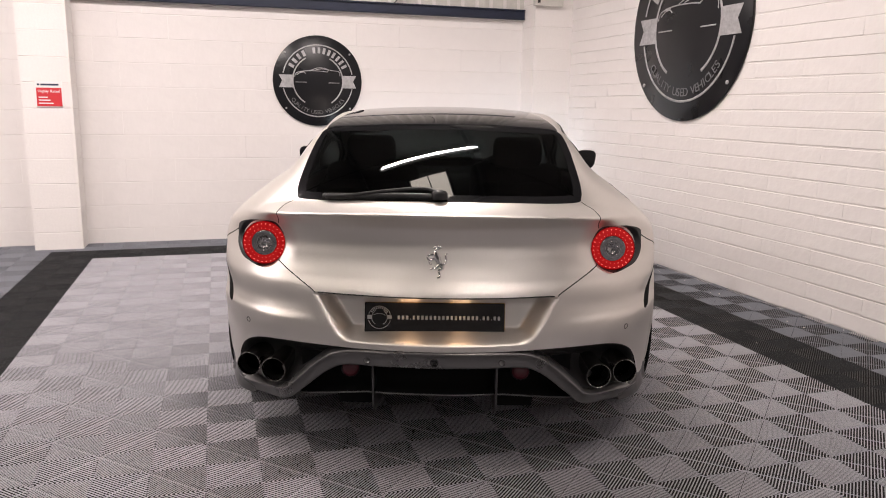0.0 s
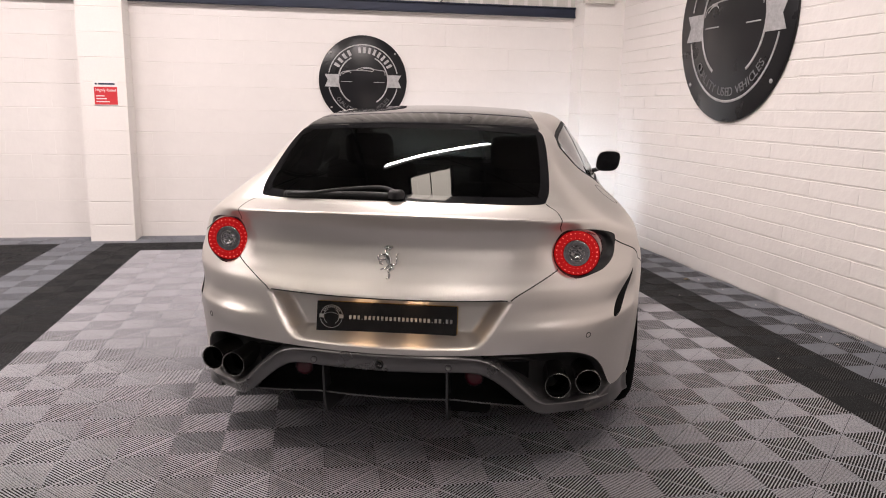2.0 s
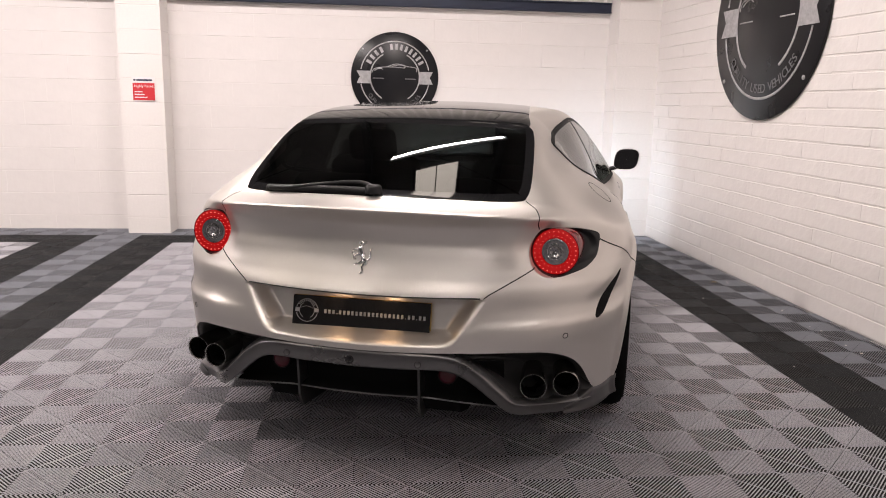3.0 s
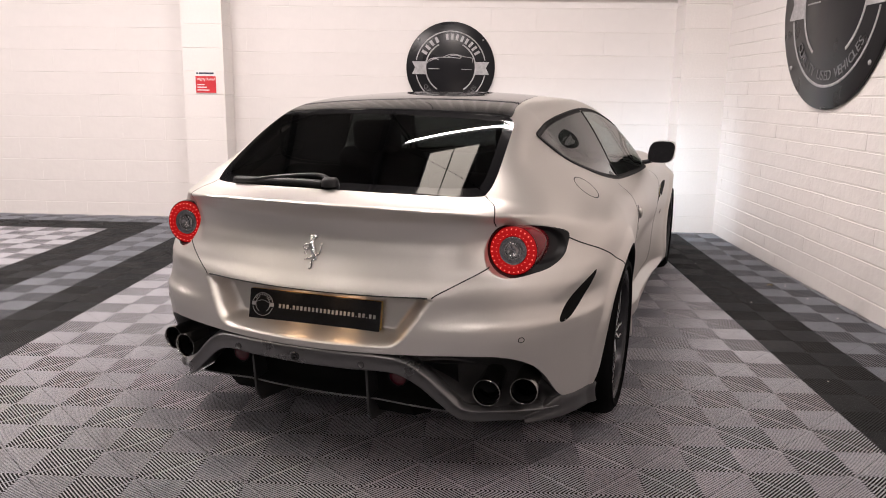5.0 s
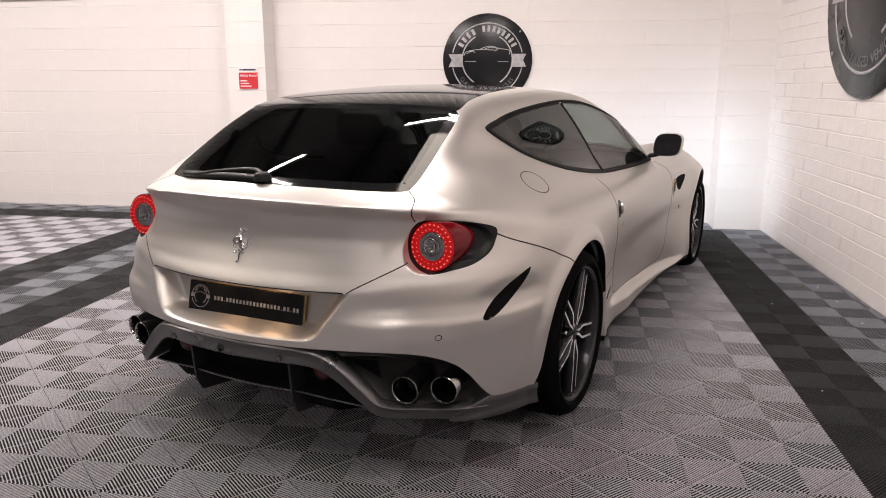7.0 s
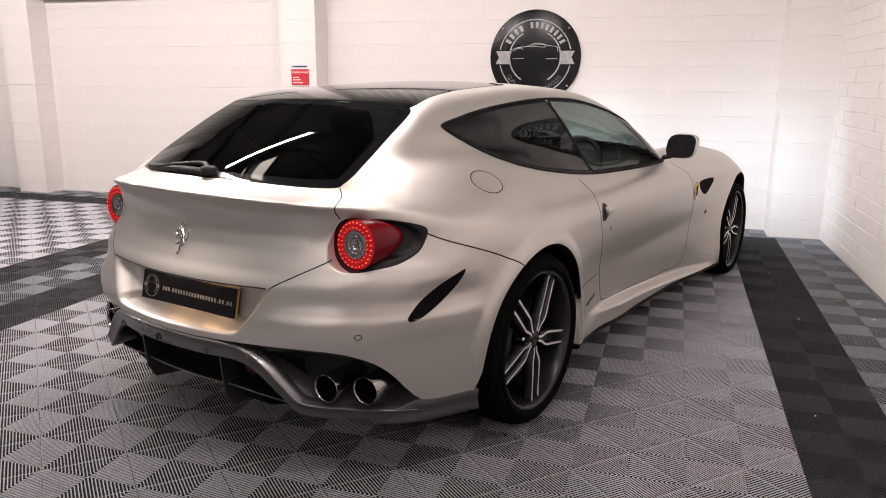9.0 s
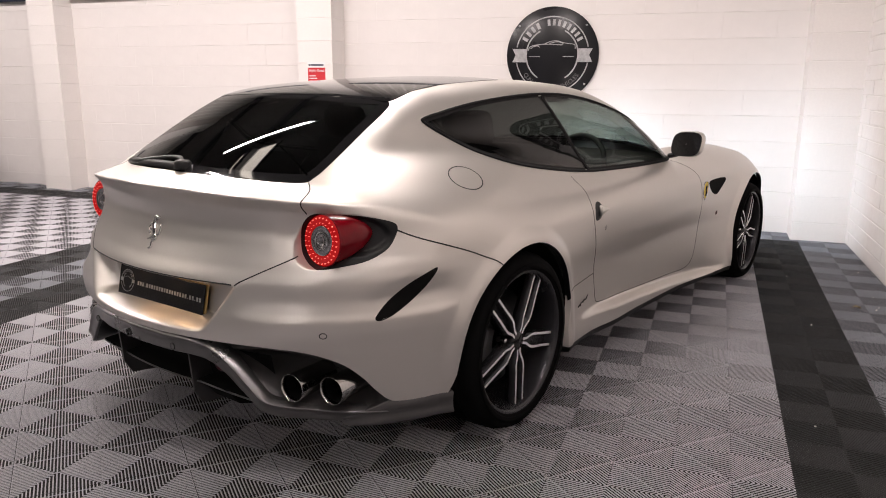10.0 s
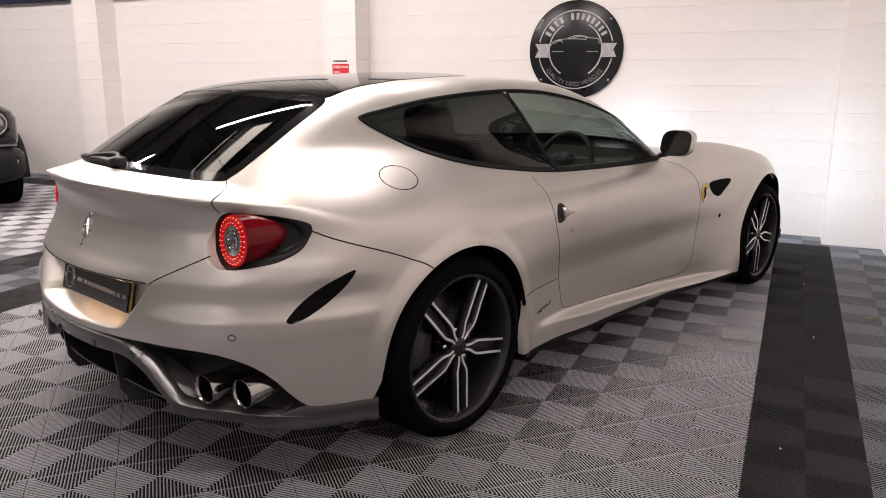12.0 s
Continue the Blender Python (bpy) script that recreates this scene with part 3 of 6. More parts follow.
def top_f(p):
    """Height over the upper skin: boot lip, rear glass, roof, windscreen and bonnet, without the flanks."""
    x, y, z = np.abs(p[..., 0]), p[..., 1], p[..., 2]
    yy = y - KK(y) * x * x
    t = yy + 0.845
    pane = 1.027 + 0.60 * t - 0.14 * t * t
    w = sstep(-0.87, -0.81, yy) * sstep(-0.30, -0.37, yy)
    zt = ZC(yy) * (1 - w) + pane * w - CR(y) * x * x
    zt = zt + 0.072 * np.exp(-((x - 0.74) / 0.16) ** 2) * sstep(1.9, 2.5, y)
    return (z - zt) * 0.92


def body_f(p):
    """Below zero inside the body."""
    x, y, z = np.abs(p[..., 0]), p[..., 1], p[..., 2]
    x = np.sqrt(x * x + 1e-5)
    top = top_f(p)
    rear = tail(x, z) - y
    front = y - (3.93 - 0.55 * x * x - 0.9 * np.clip(z - 0.55, 0, 1) ** 2)
    side = x - half_width(y, z)
    f = smax(top, rear, 0.014)
    f = smax(f, front, 0.10)
    k = 0.06 + 0.06 * sstep(1.9, 2.4, y)
    f = smax(f, side, k)
    # sunk bed of the tail lamps, running out to the wing
    a = np.degrees(np.arctan2(x, -y))
    bed = np.hypot((a - 46.0) / 7.9, (z - 0.862 + (a - 46.0) * 0.0004) / 0.066)
    return f + 0.022 * sstep(1.0, 0.80, bed) * (y < -0.3)


def body_n(p, fn=None):
    e = 0.004
    fn = fn or body_f
    g = np.stack([fn(p + np.eye(3)[i] * e) - fn(p - np.eye(3)[i] * e) for i in range(3)], -1)
    return g / (np.linalg.norm(g, axis=-1)[..., None] + 1e-9)


def shoot(o, d_, far=2.2, n=34):
    """Where rays from inside leave the body."""
    lo, hi = np.zeros(o.shape[:-1]), np.full(o.shape[:-1], far)
    for _ in range(n):
        mid = (lo + hi) / 2
        ins = body_f(o + d_ * mid[..., None]) < 0
        lo, hi = np.where(ins, mid, lo), np.where(ins, hi, mid)
    return o + d_ * ((lo + hi) / 2)[..., None]


def on_side(y, z, s=1, off=0.0):
    y, z = np.broadcast_arrays(np.asarray(y, float), np.asarray(z, float))
    o = np.stack([np.zeros_like(y), y, z], -1)
    p = shoot(o, np.array([1.0, 0, 0]), 1.3)
    p = p + body_n(p) * off
    return p * np.array([s, 1, 1])


def on_tail(x, z, off=0.0):
    x, z = np.broadcast_arrays(np.asarray(x, float), np.asarray(z, float))
    o = np.stack([x, np.full_like(x, -0.30), z], -1)
    p = shoot(o, np.array([0, -1.0, 0]), 1.2)
    return p + body_n(p) * off


def on_top(x, y, off=0.0):
    x, y = np.broadcast_arrays(np.asarray(x, float), np.asarray(y, float))
    o = np.stack([x, y, np.full_like(x, 0.6)], -1)
    p = shoot(o, np.array([0, 0, 1.0]), 1.2)
    return p + body_n(p) * off


# ---- columns round the car and rows up it
phi = np.concatenate([np.linspace(0, 30, 70, endpoint=False), np.linspace(30, 56, 70, endpoint=False), np.linspace(56, 90, 40, endpoint=False)])
low_rear = cubic([0, 30, 35, 38, 41, 44.5, 47.5, 50, 52, 53.5, 60, 90], [0.512, 0.512, 0.508, 0.499, 0.482, 0.450, 0.402, 0.348, 0.311, 0.295, 0.283, 0.262])
sill_low = cubic([-1.0, 0.39, 1.0, 1.6, 2.3, 2.6, 3.4, 4.0], [0.262, 0.232, 0.222, 0.213, 0.180, 0.17, 0.20, 0.20])


def arch_low(y, base):
    z = base
    for yc in (0.0, FW_Y):
        q = RW * RW - (y - yc) ** 2
        if q > 0:
            z = max(z, ARCH_Z + math.sqrt(q))
    return z


cols = []      # (origin, plan direction, lowest z)
for a in phi:
    ar = radians(a)
    cols.append(((0.0, 0.0), (math.sin(ar), -math.cos(ar)), float(low_rear(a)), a))
side_y = sorted(set([RW * math.cos(t) for t in np.linspace(0, math.pi / 2, 40)] + [RW + 0.0008] + list(np.linspace(RW + 0.012, FW_Y - RW - 0.012, 170)) +
                    [FW_Y - RW - 0.0008] + [FW_Y - RW * math.cos(t) for t in np.linspace(0, math.pi / 2, 36)]))
for y in side_y:
    if y >= 0:
        cols.append(((0.0, y), (1.0, 0.0), arch_low(y, float(sill_low(y))), None))
for a in np.linspace(90, 0, 60)[1:]:
    ar = radians(a)
    cols.append(((0.0, FW_Y), (math.sin(ar), math.cos(ar)), 0.17, a))
ZM = 0.80
LOWROWS, UPROWS = 92, 96
lv = np.linspace(0, 1, LOWROWS)
ev = np.concatenate([np.linspace(0, 22, 52, endpoint=False), np.linspace(22, 90, UPROWS - 52)])[1:]
nc = len(cols)
org, dr, P_ = np.zeros((nc, 3)), np.zeros((nc, 3)), None
org[:, 0], org[:, 1] = [c[0][0] for c in cols], [c[0][1] for c in cols]
dr[:, 0], dr[:, 1] = [c[1][0] for c in cols], [c[1][1] for c in cols]
zl = np.array([c[2] for c in cols])
# arch round the tail's own columns: these leave the fan at the rear wheel
base_hit = shoot(np.stack([org[:, 0], org[:, 1], np.full(nc, 0.5)], -1), dr)
yk = base_hit[:, 1]
for i in range(nc):
    if cols[i][3] is not None:
        for yc in (0.0, FW_Y):
            q = RW * RW - (yk[i] - yc) ** 2
            if q > 0 and abs(base_hit[i, 0]) > 0.7:
                zl[i] = max(zl[i], ARCH_Z + math.sqrt(q))
        # below the axle the rear edge of the arch leans back
        if -RW - 0.045 < yk[i] < -RW and base_hit[i, 0] > 0.7:
            zl[i] = max(zl[i], ARCH_Z - (-RW - yk[i]) / 0.42)
rowsP = []
for t in lv:
    z = zl + (ZM - zl) * t
    rowsP.append(shoot(np.stack([org[:, 0], org[:, 1], z], -1), dr))
for e in ev:
    er = radians(min(e, 89.9))
    d3 = dr * math.cos(er)
    d3[:, 2] = math.sin(er)
    rowsP.append(shoot(np.stack([org[:, 0], org[:, 1], np.full(nc, ZM)], -1), d3))
G = np.array(rowsP)
G[:, 0, 0] = 0.0
GN = body_n(G)
nr = len(G)

car = thing("sports_car", pose(1.360, 3.552, 0, 0, 0, -17.9), "satin silver shooting-brake sports car, tail lamps lit, parked on floor tiles", "car")


def in_poly(px, py, poly):
    poly = np.asarray(poly)
    inside = np.zeros(px.shape, bool)
    j = len(poly) - 1
    for i in range(len(poly)):
        xi, yi, xj, yj = *poly[i], *poly[j]
        c = ((yi > py) != (yj > py)) & (px < (xj - xi) * (py - yi) / (yj - yi + 1e-12) + xi)
        inside ^= c
        j = i
    return inside


# outlines of the glass: side window in (y, z), rear glass and roof in (x, y)
DLO = curve3([(-0.165, 1.213), (-0.02, 1.236), (0.20, 1.268), (0.45, 1.290), (0.70, 1.298), (0.95, 1.284), (1.20, 1.238), (1.42, 1.165), (1.60, 1.075),
              (1.745, 0.968), (1.70, 0.946), (1.40, 0.938), (1.05, 0.940), (0.76, 0.950), (0.45, 0.984), (0.20, 1.025), (0.03, 1.075), (-0.10, 1.145), (-0.175, 1.195)], 150, True)


def half_outline(pts, n):
    """A closed outline from its right half, which runs from the front centre to the rear centre."""
    r_ = curve3(pts, n)
    return np.concatenate([r_, (r_ * np.array([-1, 1]))[::-1][1:-1]])


REAR_GLASS = half_outline([(0.0, -0.335), (0.25, -0.322), (0.44, -0.292), (0.515, -0.268), (0.540, -0.33), (0.556, -0.47), (0.566, -0.62), (0.560, -0.692), (0.535, -0.728), (0.40, -0.783), (0.20, -0.828), (0.0, -0.845)], 130)
ROOF_GLASS = half_outline([(0.0, 0.70), (0.22, 0.69), (0.36, 0.655), (0.415, 0.60), (0.44, 0.40), (0.465, 0.15), (0.488, -0.08), (0.510, -0.264), (0.43, -0.2925), (0.25, -0.3205), (0.0, -0.3335)], 110)
SCREEN = half_outline([(0.0, 2.27), (0.35, 2.19), (0.62, 1.99), (0.76, 1.78), (0.745, 1.72), (0.66, 1.45), (0.57, 1.22), (0.50, 1.10), (0.3, 1.16), (0.0, 1.19)], 60)

C = (G[:-1, :-1] + G[1:, 1:] + G[:-1, 1:] + G[1:, :-1]) / 4


def shrink(poly, d_):
    poly = np.asarray(poly, float)
    t = np.roll(poly, -1, 0) - np.roll(poly, 1, 0)
    t /= np.linalg.norm(t, axis=1)[:, None] + 1e-9
    area_ = np.sum(poly[:, 0] * np.roll(poly[:, 1], -1) - np.roll(poly[:, 0], -1) * poly[:, 1])
    nrm = np.stack([-t[:, 1], t[:, 0]], 1) * (1 if area_ > 0 else -1)
    return poly + nrm * d_


hole = (in_poly(C[..., 1], C[..., 2], shrink(DLO, 0.008)) & (C[..., 0] > 0.5))
hole |= in_poly(C[..., 0], C[..., 1], shrink(REAR_GLASS, 0.02)) & (C[..., 2] > 1.0)
hole |= in_poly(C[..., 0], C[..., 1], shrink(ROOF_GLASS, 0.009)) & (C[..., 2] > 1.2)
hole |= in_poly(C[..., 0], C[..., 1], shrink(SCREEN, 0.02)) & (C[..., 2] > 0.9)
hole |= (np.abs(C[..., 1] + 0.285) < 0.045) & (C[..., 0] < 0.495) & (C[..., 2] > 1.2)
# panels
cx, cy, cz = C[..., 0], C[..., 1], C[..., 2]
seam_z = np.interp(cy, [-1.2, -0.62, -0.579, -0.166, 0.0], [0.9, 0.9, 0.879, 0.725, 0.70])
tail_low = 0.70 + np.clip((cx - 0.437) / 0.154, 0, 1) * 0.10 + np.clip((cx - 0.591) / 0.08, 0, 9) * 0.1
is_gate = (cy < -0.28) & (cx < 0.60 + 0.10 * np.clip(1.03 - cz, 0, 0.1)) & (cz > tail_low)
is_gate &= ~((cz > 1.02) & (cx > 0.575))
bump = (cy < -0.15) & ~is_gate & (cz < seam_z)
door = (cy > np.interp(cz, [0.29, 0.34, 0.49, 0.63, 0.79, 0.965], [0.87, 0.78, 0.717, 0.686, 0.621, 0.59])) & (cy < np.interp(cz, [0.29, 0.40, 0.455, 0.70, 0.83, 0.94], [2.0, 2.09, 2.13, 2.107, 2.03, 1.80])) & (cz > 0.29) & (cz < 0.945)
fend = (cy > 1.75) & ~door & (cz < 0.93) | (cy > 2.3)
sill = (cy > 0.38) & (cy < 2.62) & (cz < 0.29) & ~door
kind = np.zeros(C.shape[:2], int)
kind[fend] = 4
kind[door] = 3
kind[sill] = 5
kind[bump] = 2
kind[is_gate] = 1
names = {0: "quarter_panel", 1: "tailgate", 2: "rear_bumper", 3: "door", 4: "front_wing", 5: "sill"}
vid = np.arange(nr * nc).reshape(nr, nc)


def panel(mask, name, sgns, label=""):
    """One body panel from the cells of the grid, on one or both sides."""
    V, F, N, k = [], [], [], 0
    I, J = np.nonzero(mask & ~hole)
    quads = np.stack([vid[I, J], vid[I, J + 1], vid[I + 1, J + 1], vid[I + 1, J]], 1)
    used, inv = np.unique(quads, return_inverse=True)
    inv = inv.reshape(quads.shape)
    for s in sgns:
        V.append(G.reshape(-1, 3)[used] * np.array([s, 1, 1]))
        N.append(GN.reshape(-1, 3)[used] * np.array([s, 1, 1]))
        q = inv if s > 0 else inv[:, ::-1]
        F.append(q + k)
        k += len(used)
    return part(name, np.concatenate(V), np.concatenate(F).tolist(), PAINT, car, label, normals=np.concatenate(N))


panel(kind == 1, "tailgate", (1, -1), "silver boot lid with a sharp rear lip")
panel(kind == 2, "rear_bumper", (1, -1))
for s in (1, -1):
    panel(kind == 3, "door", (s,))
    panel(kind == 4, "front_wing", (s,))
    panel(kind == 5, "sill", (s,))
panel(kind == 0, "body_shell", (1, -1))


# ---- strips laid on the skin
def strip(P, N, w, h, mat, name, parent=car, label="", closed=False):
    """A thin bead of width w along points on the skin, standing h proud."""
    prof = [(-w / 2, -0.003), (w / 2, -0.003), (w / 2, h * 0.5), (w * 0.25, h), (-w * 0.25, h), (-w / 2, h * 0.5)]
    V, F = sweep(P, prof, closed=closed, up=N)
    return part(name, V, F, mat, parent, label)


def seam_side(pts, n=60, w=0.005, mat=SEAM, name="panel_gap", both=True, h=0.0009):
    q = curve3(pts, n)
    for s in ((1, -1) if both else (1,)):
        p = on_side(q[:, 0], q[:, 1])
        nn = body_n(p)
        strip(p * np.array([s, 1, 1]), nn * np.array([s, 1, 1]), w, h, mat, name)


def patch(P2, project, rings, off, mat, name, label="", frit=None, frit_mat=None, mirror=False, parent=car, edge=0.004, fn=None):
    """A pane or cover on the skin inside a closed 2-D outline; frit: its opaque border, in metres."""
    P2 = np.asarray(P2, float)
    c = P2.mean(0)
    n = len(P2)
    loops = [P2]
    if frit:
        sh = shrink(P2, frit)
        clear = np.min(np.linalg.norm(sh[:, None] - P2[None], axis=2), axis=1) > 0.9 * frit
        good = np.flatnonzero(clear)
        for i in np.flatnonzero(~clear):
            sh[i] = sh[good[np.argmin(np.linalg.norm(sh[good] - sh[i], axis=1))]]
        loops.append(sh)
    last = loops[-1]
    loops += [c + (last - c) * f for f in np.linspace(1, 0.003, rings)[1:]]
    V, N = [], []
    for i, q in enumerate(loops):
        p = project(q[:, 0], q[:, 1], off if i else off - edge * 0.3)
        V.append(p)
        N.append(body_n(p, fn))
    rim = project(P2[:, 0], P2[:, 1], -edge)
    V = np.concatenate([rim] + V)
    N = np.concatenate([N[0]] + N)
    F = grid_faces(len(loops) + 1, n, True)
    F.append(tuple((len(loops)) * n + j for j in range(n)))
    area_ = np.sum(P2[:, 0] * np.roll(P2[:, 1], -1) - np.roll(P2[:, 0], -1) * P2[:, 1])
    # face outwards
    f0 = F[n * (2 if frit else 1)]
    fn = np.cross(V[f0[1]] - V[f0[0]], V[f0[3]] - V[f0[0]])
    if np.dot(fn, N[f0[0]]) < 0:
        F = [f[::-1] for f in F]
    idx = None
    if frit:
        idx = [1 if k < 2 * n else 0 for k in range(len(F))]
    if mirror:
        V, N, F = V * np.array([-1, 1, 1]), N * np.array([-1, 1, 1]), [f[::-1] for f in F]
    return part(name, V, F, mat, parent, label, normals=N, mats=[frit_mat] if frit else None, idx=idx)


# ---- glass
def top_project(x, y, off):
    return on_top(x, y, off)


def side_project(y, z, off):
    return on_side(y, z, 1, off)


patch(REAR_GLASS, top_project, 22, 0.002, GLASS_REAR, "rear_window", "dark tinted rear window", frit=0.035, frit_mat=BLACK_GLOSS, fn=top_f)
patch(ROOF_GLASS, top_project, 34, 0.003, BLACK_GLOSS, "roof_panel", "gloss black panoramic glass roof", fn=top_f)
patch(SCREEN, top_project, 12, 0.002, GLASS_SIDE, "windscreen", frit=0.04, frit_mat=BLACK_GLOSS)
# the side glass is split at the pillar behind the door
pill = lambda z: 0.775 + (z - 0.95) * -0.42
k0 = int(np.argmin([0 if DLO[i][0] < pill(DLO[i][1]) and DLO[i - 1][0] >= pill(DLO[i - 1][1]) else 1 for i in range(len(DLO))]))
roll_ = np.roll(DLO, -k0, 0)
rear_q = np.array([p for p in roll_ if p[0] < pill(p[1])])
front_q = np.array([p for p in roll_ if p[0] >= pill(p[1])])
for quad, gname in ((rear_q, "quarter_window"), (front_q, "door_window")):
    zz = np.linspace(quad[-1][1], quad[0][1], 14)[1:-1]
    closed_q = np.concatenate([quad, np.stack([pill(zz), zz], 1)])
    for mir in (False, True):
        patch(closed_q, side_project, 10, 0.002, GLASS_DARK if gname == "quarter_window" else GLASS_SIDE, gname, "", frit=0.014, frit_mat=TRIM_BLACK, mirror=mir)
for s in (1, -1):
    p = on_side(DLO[:, 0], DLO[:, 1])
    nn = body_n(p)
    strip(p * np.array([s, 1, 1]), nn * np.array([s, 1, 1]), 0.014, 0.004, TRIM_BLACK, "window_trim", closed=True)
# black pillar between the panes
zz = np.linspace(0.947, 1.279, 24)
for s in (1, -1):
    m = np.array([s, 1, 1])
    p = on_side(pill(zz), zz)
    strip(p * m, body_n(p) * m, 0.016, 0.004, TRIM_BLACK, "window_pillar")
# ---- a projection round the corner of the tail: angle from straight back, and height
def on_corner(a, z, off=0.0):
    a, z = np.broadcast_arrays(np.asarray(a, float), np.asarray(z, float))
    ar = np.radians(a)
    o = np.stack([np.zeros_like(ar), np.zeros_like(ar), z], -1)
    p = shoot(o, np.stack([np.sin(ar), -np.cos(ar), np.zeros_like(ar)], -1), 1.5)
    return p + body_n(p) * off


def corner_seam(pts, n=50, w=0.005, h=0.0009, mat=SEAM, name="panel_gap"):
    q = curve3(pts, n)
    p = on_corner(q[:, 0], q[:, 1])
    nn = body_n(p)
    for s in (1, -1):
        m = np.array([s, 1, 1])
        strip(p * m, nn * m, w, h, mat, name)


# boot lid: from the glass to the lip, then under the lamp to the lid's lower edge
core = np.array([0.40, -0.45, 0.80])
pt = curve3([on_top(0.557, -0.715), (0.600, -0.755, 1.000), (0.622, -0.815, 0.968), on_tail(0.617, 0.930)], 40)
pt = shoot(core + 0 * pt, (pt - core) / np.linalg.norm(pt - core, axis=1)[:, None], 0.9)
for s in (1, -1):
    m = np.array([s, 1, 1])
    strip(pt * m, body_n(pt) * m, 0.0042, 0.0009, SEAM, "panel_gap")
corner_seam([(36.6, 0.797), (35.2, 0.786), (31.5, 0.757), (28.0, 0.728), (26.2, 0.712), (25.2, 0.700)], 50, 0.0042)
# wing to bumper
corner_seam([(53.9, 0.882), (58.0, 0.852), (64.0, 0.817), (70.0, 0.780), (74.5, 0.748), (77.3, 0.728), (79.2, 0.707)], 60)
# lower edge of the boot lid
xx = np.linspace(-0.437, 0.437, 90)
pl = on_tail(xx, np.full_like(xx, 0.7005))
strip(pl, body_n(pl), 0.005, 0.0008, SEAM, "panel_gap")
# doors, sill and wing
seam_side([(0.560, 0.945), (0.562, 0.90), (0.586, 0.787), (0.651, 0.629), (0.682, 0.491), (0.70, 0.425), (0.730, 0.348), (0.80, 0.329), (0.90, 0.320)], 70, 0.0036)
seam_side([(0.90, 0.320), (1.3, 0.295), (1.7, 0.276), (1.93, 0.264), (2.03, 0.285), (2.075, 0.35), (2.085, 0.52), (2.046, 0.70), (1.97, 0.82), (1.86, 0.895), (1.76, 0.935)], 110, 0.0034)
seam_side([(0.388, 0.478), (0.5, 0.483), (0.682, 0.491)], 30, 0.0034)
# fuel flap
tt = np.linspace(0, 2 * np.pi, 60, endpoint=False)
fy, fz = -0.190 + 0.076 * np.cos(tt) - 0.015 * np.sin(tt), 1.008 + 0.036 * np.sin(tt) + 0.009 * np.cos(tt)
pf = on_side(fy, fz)
strip(pf, body_n(pf), 0.004, 0.0008, SEAM, "fuel_flap_gap", closed=True)

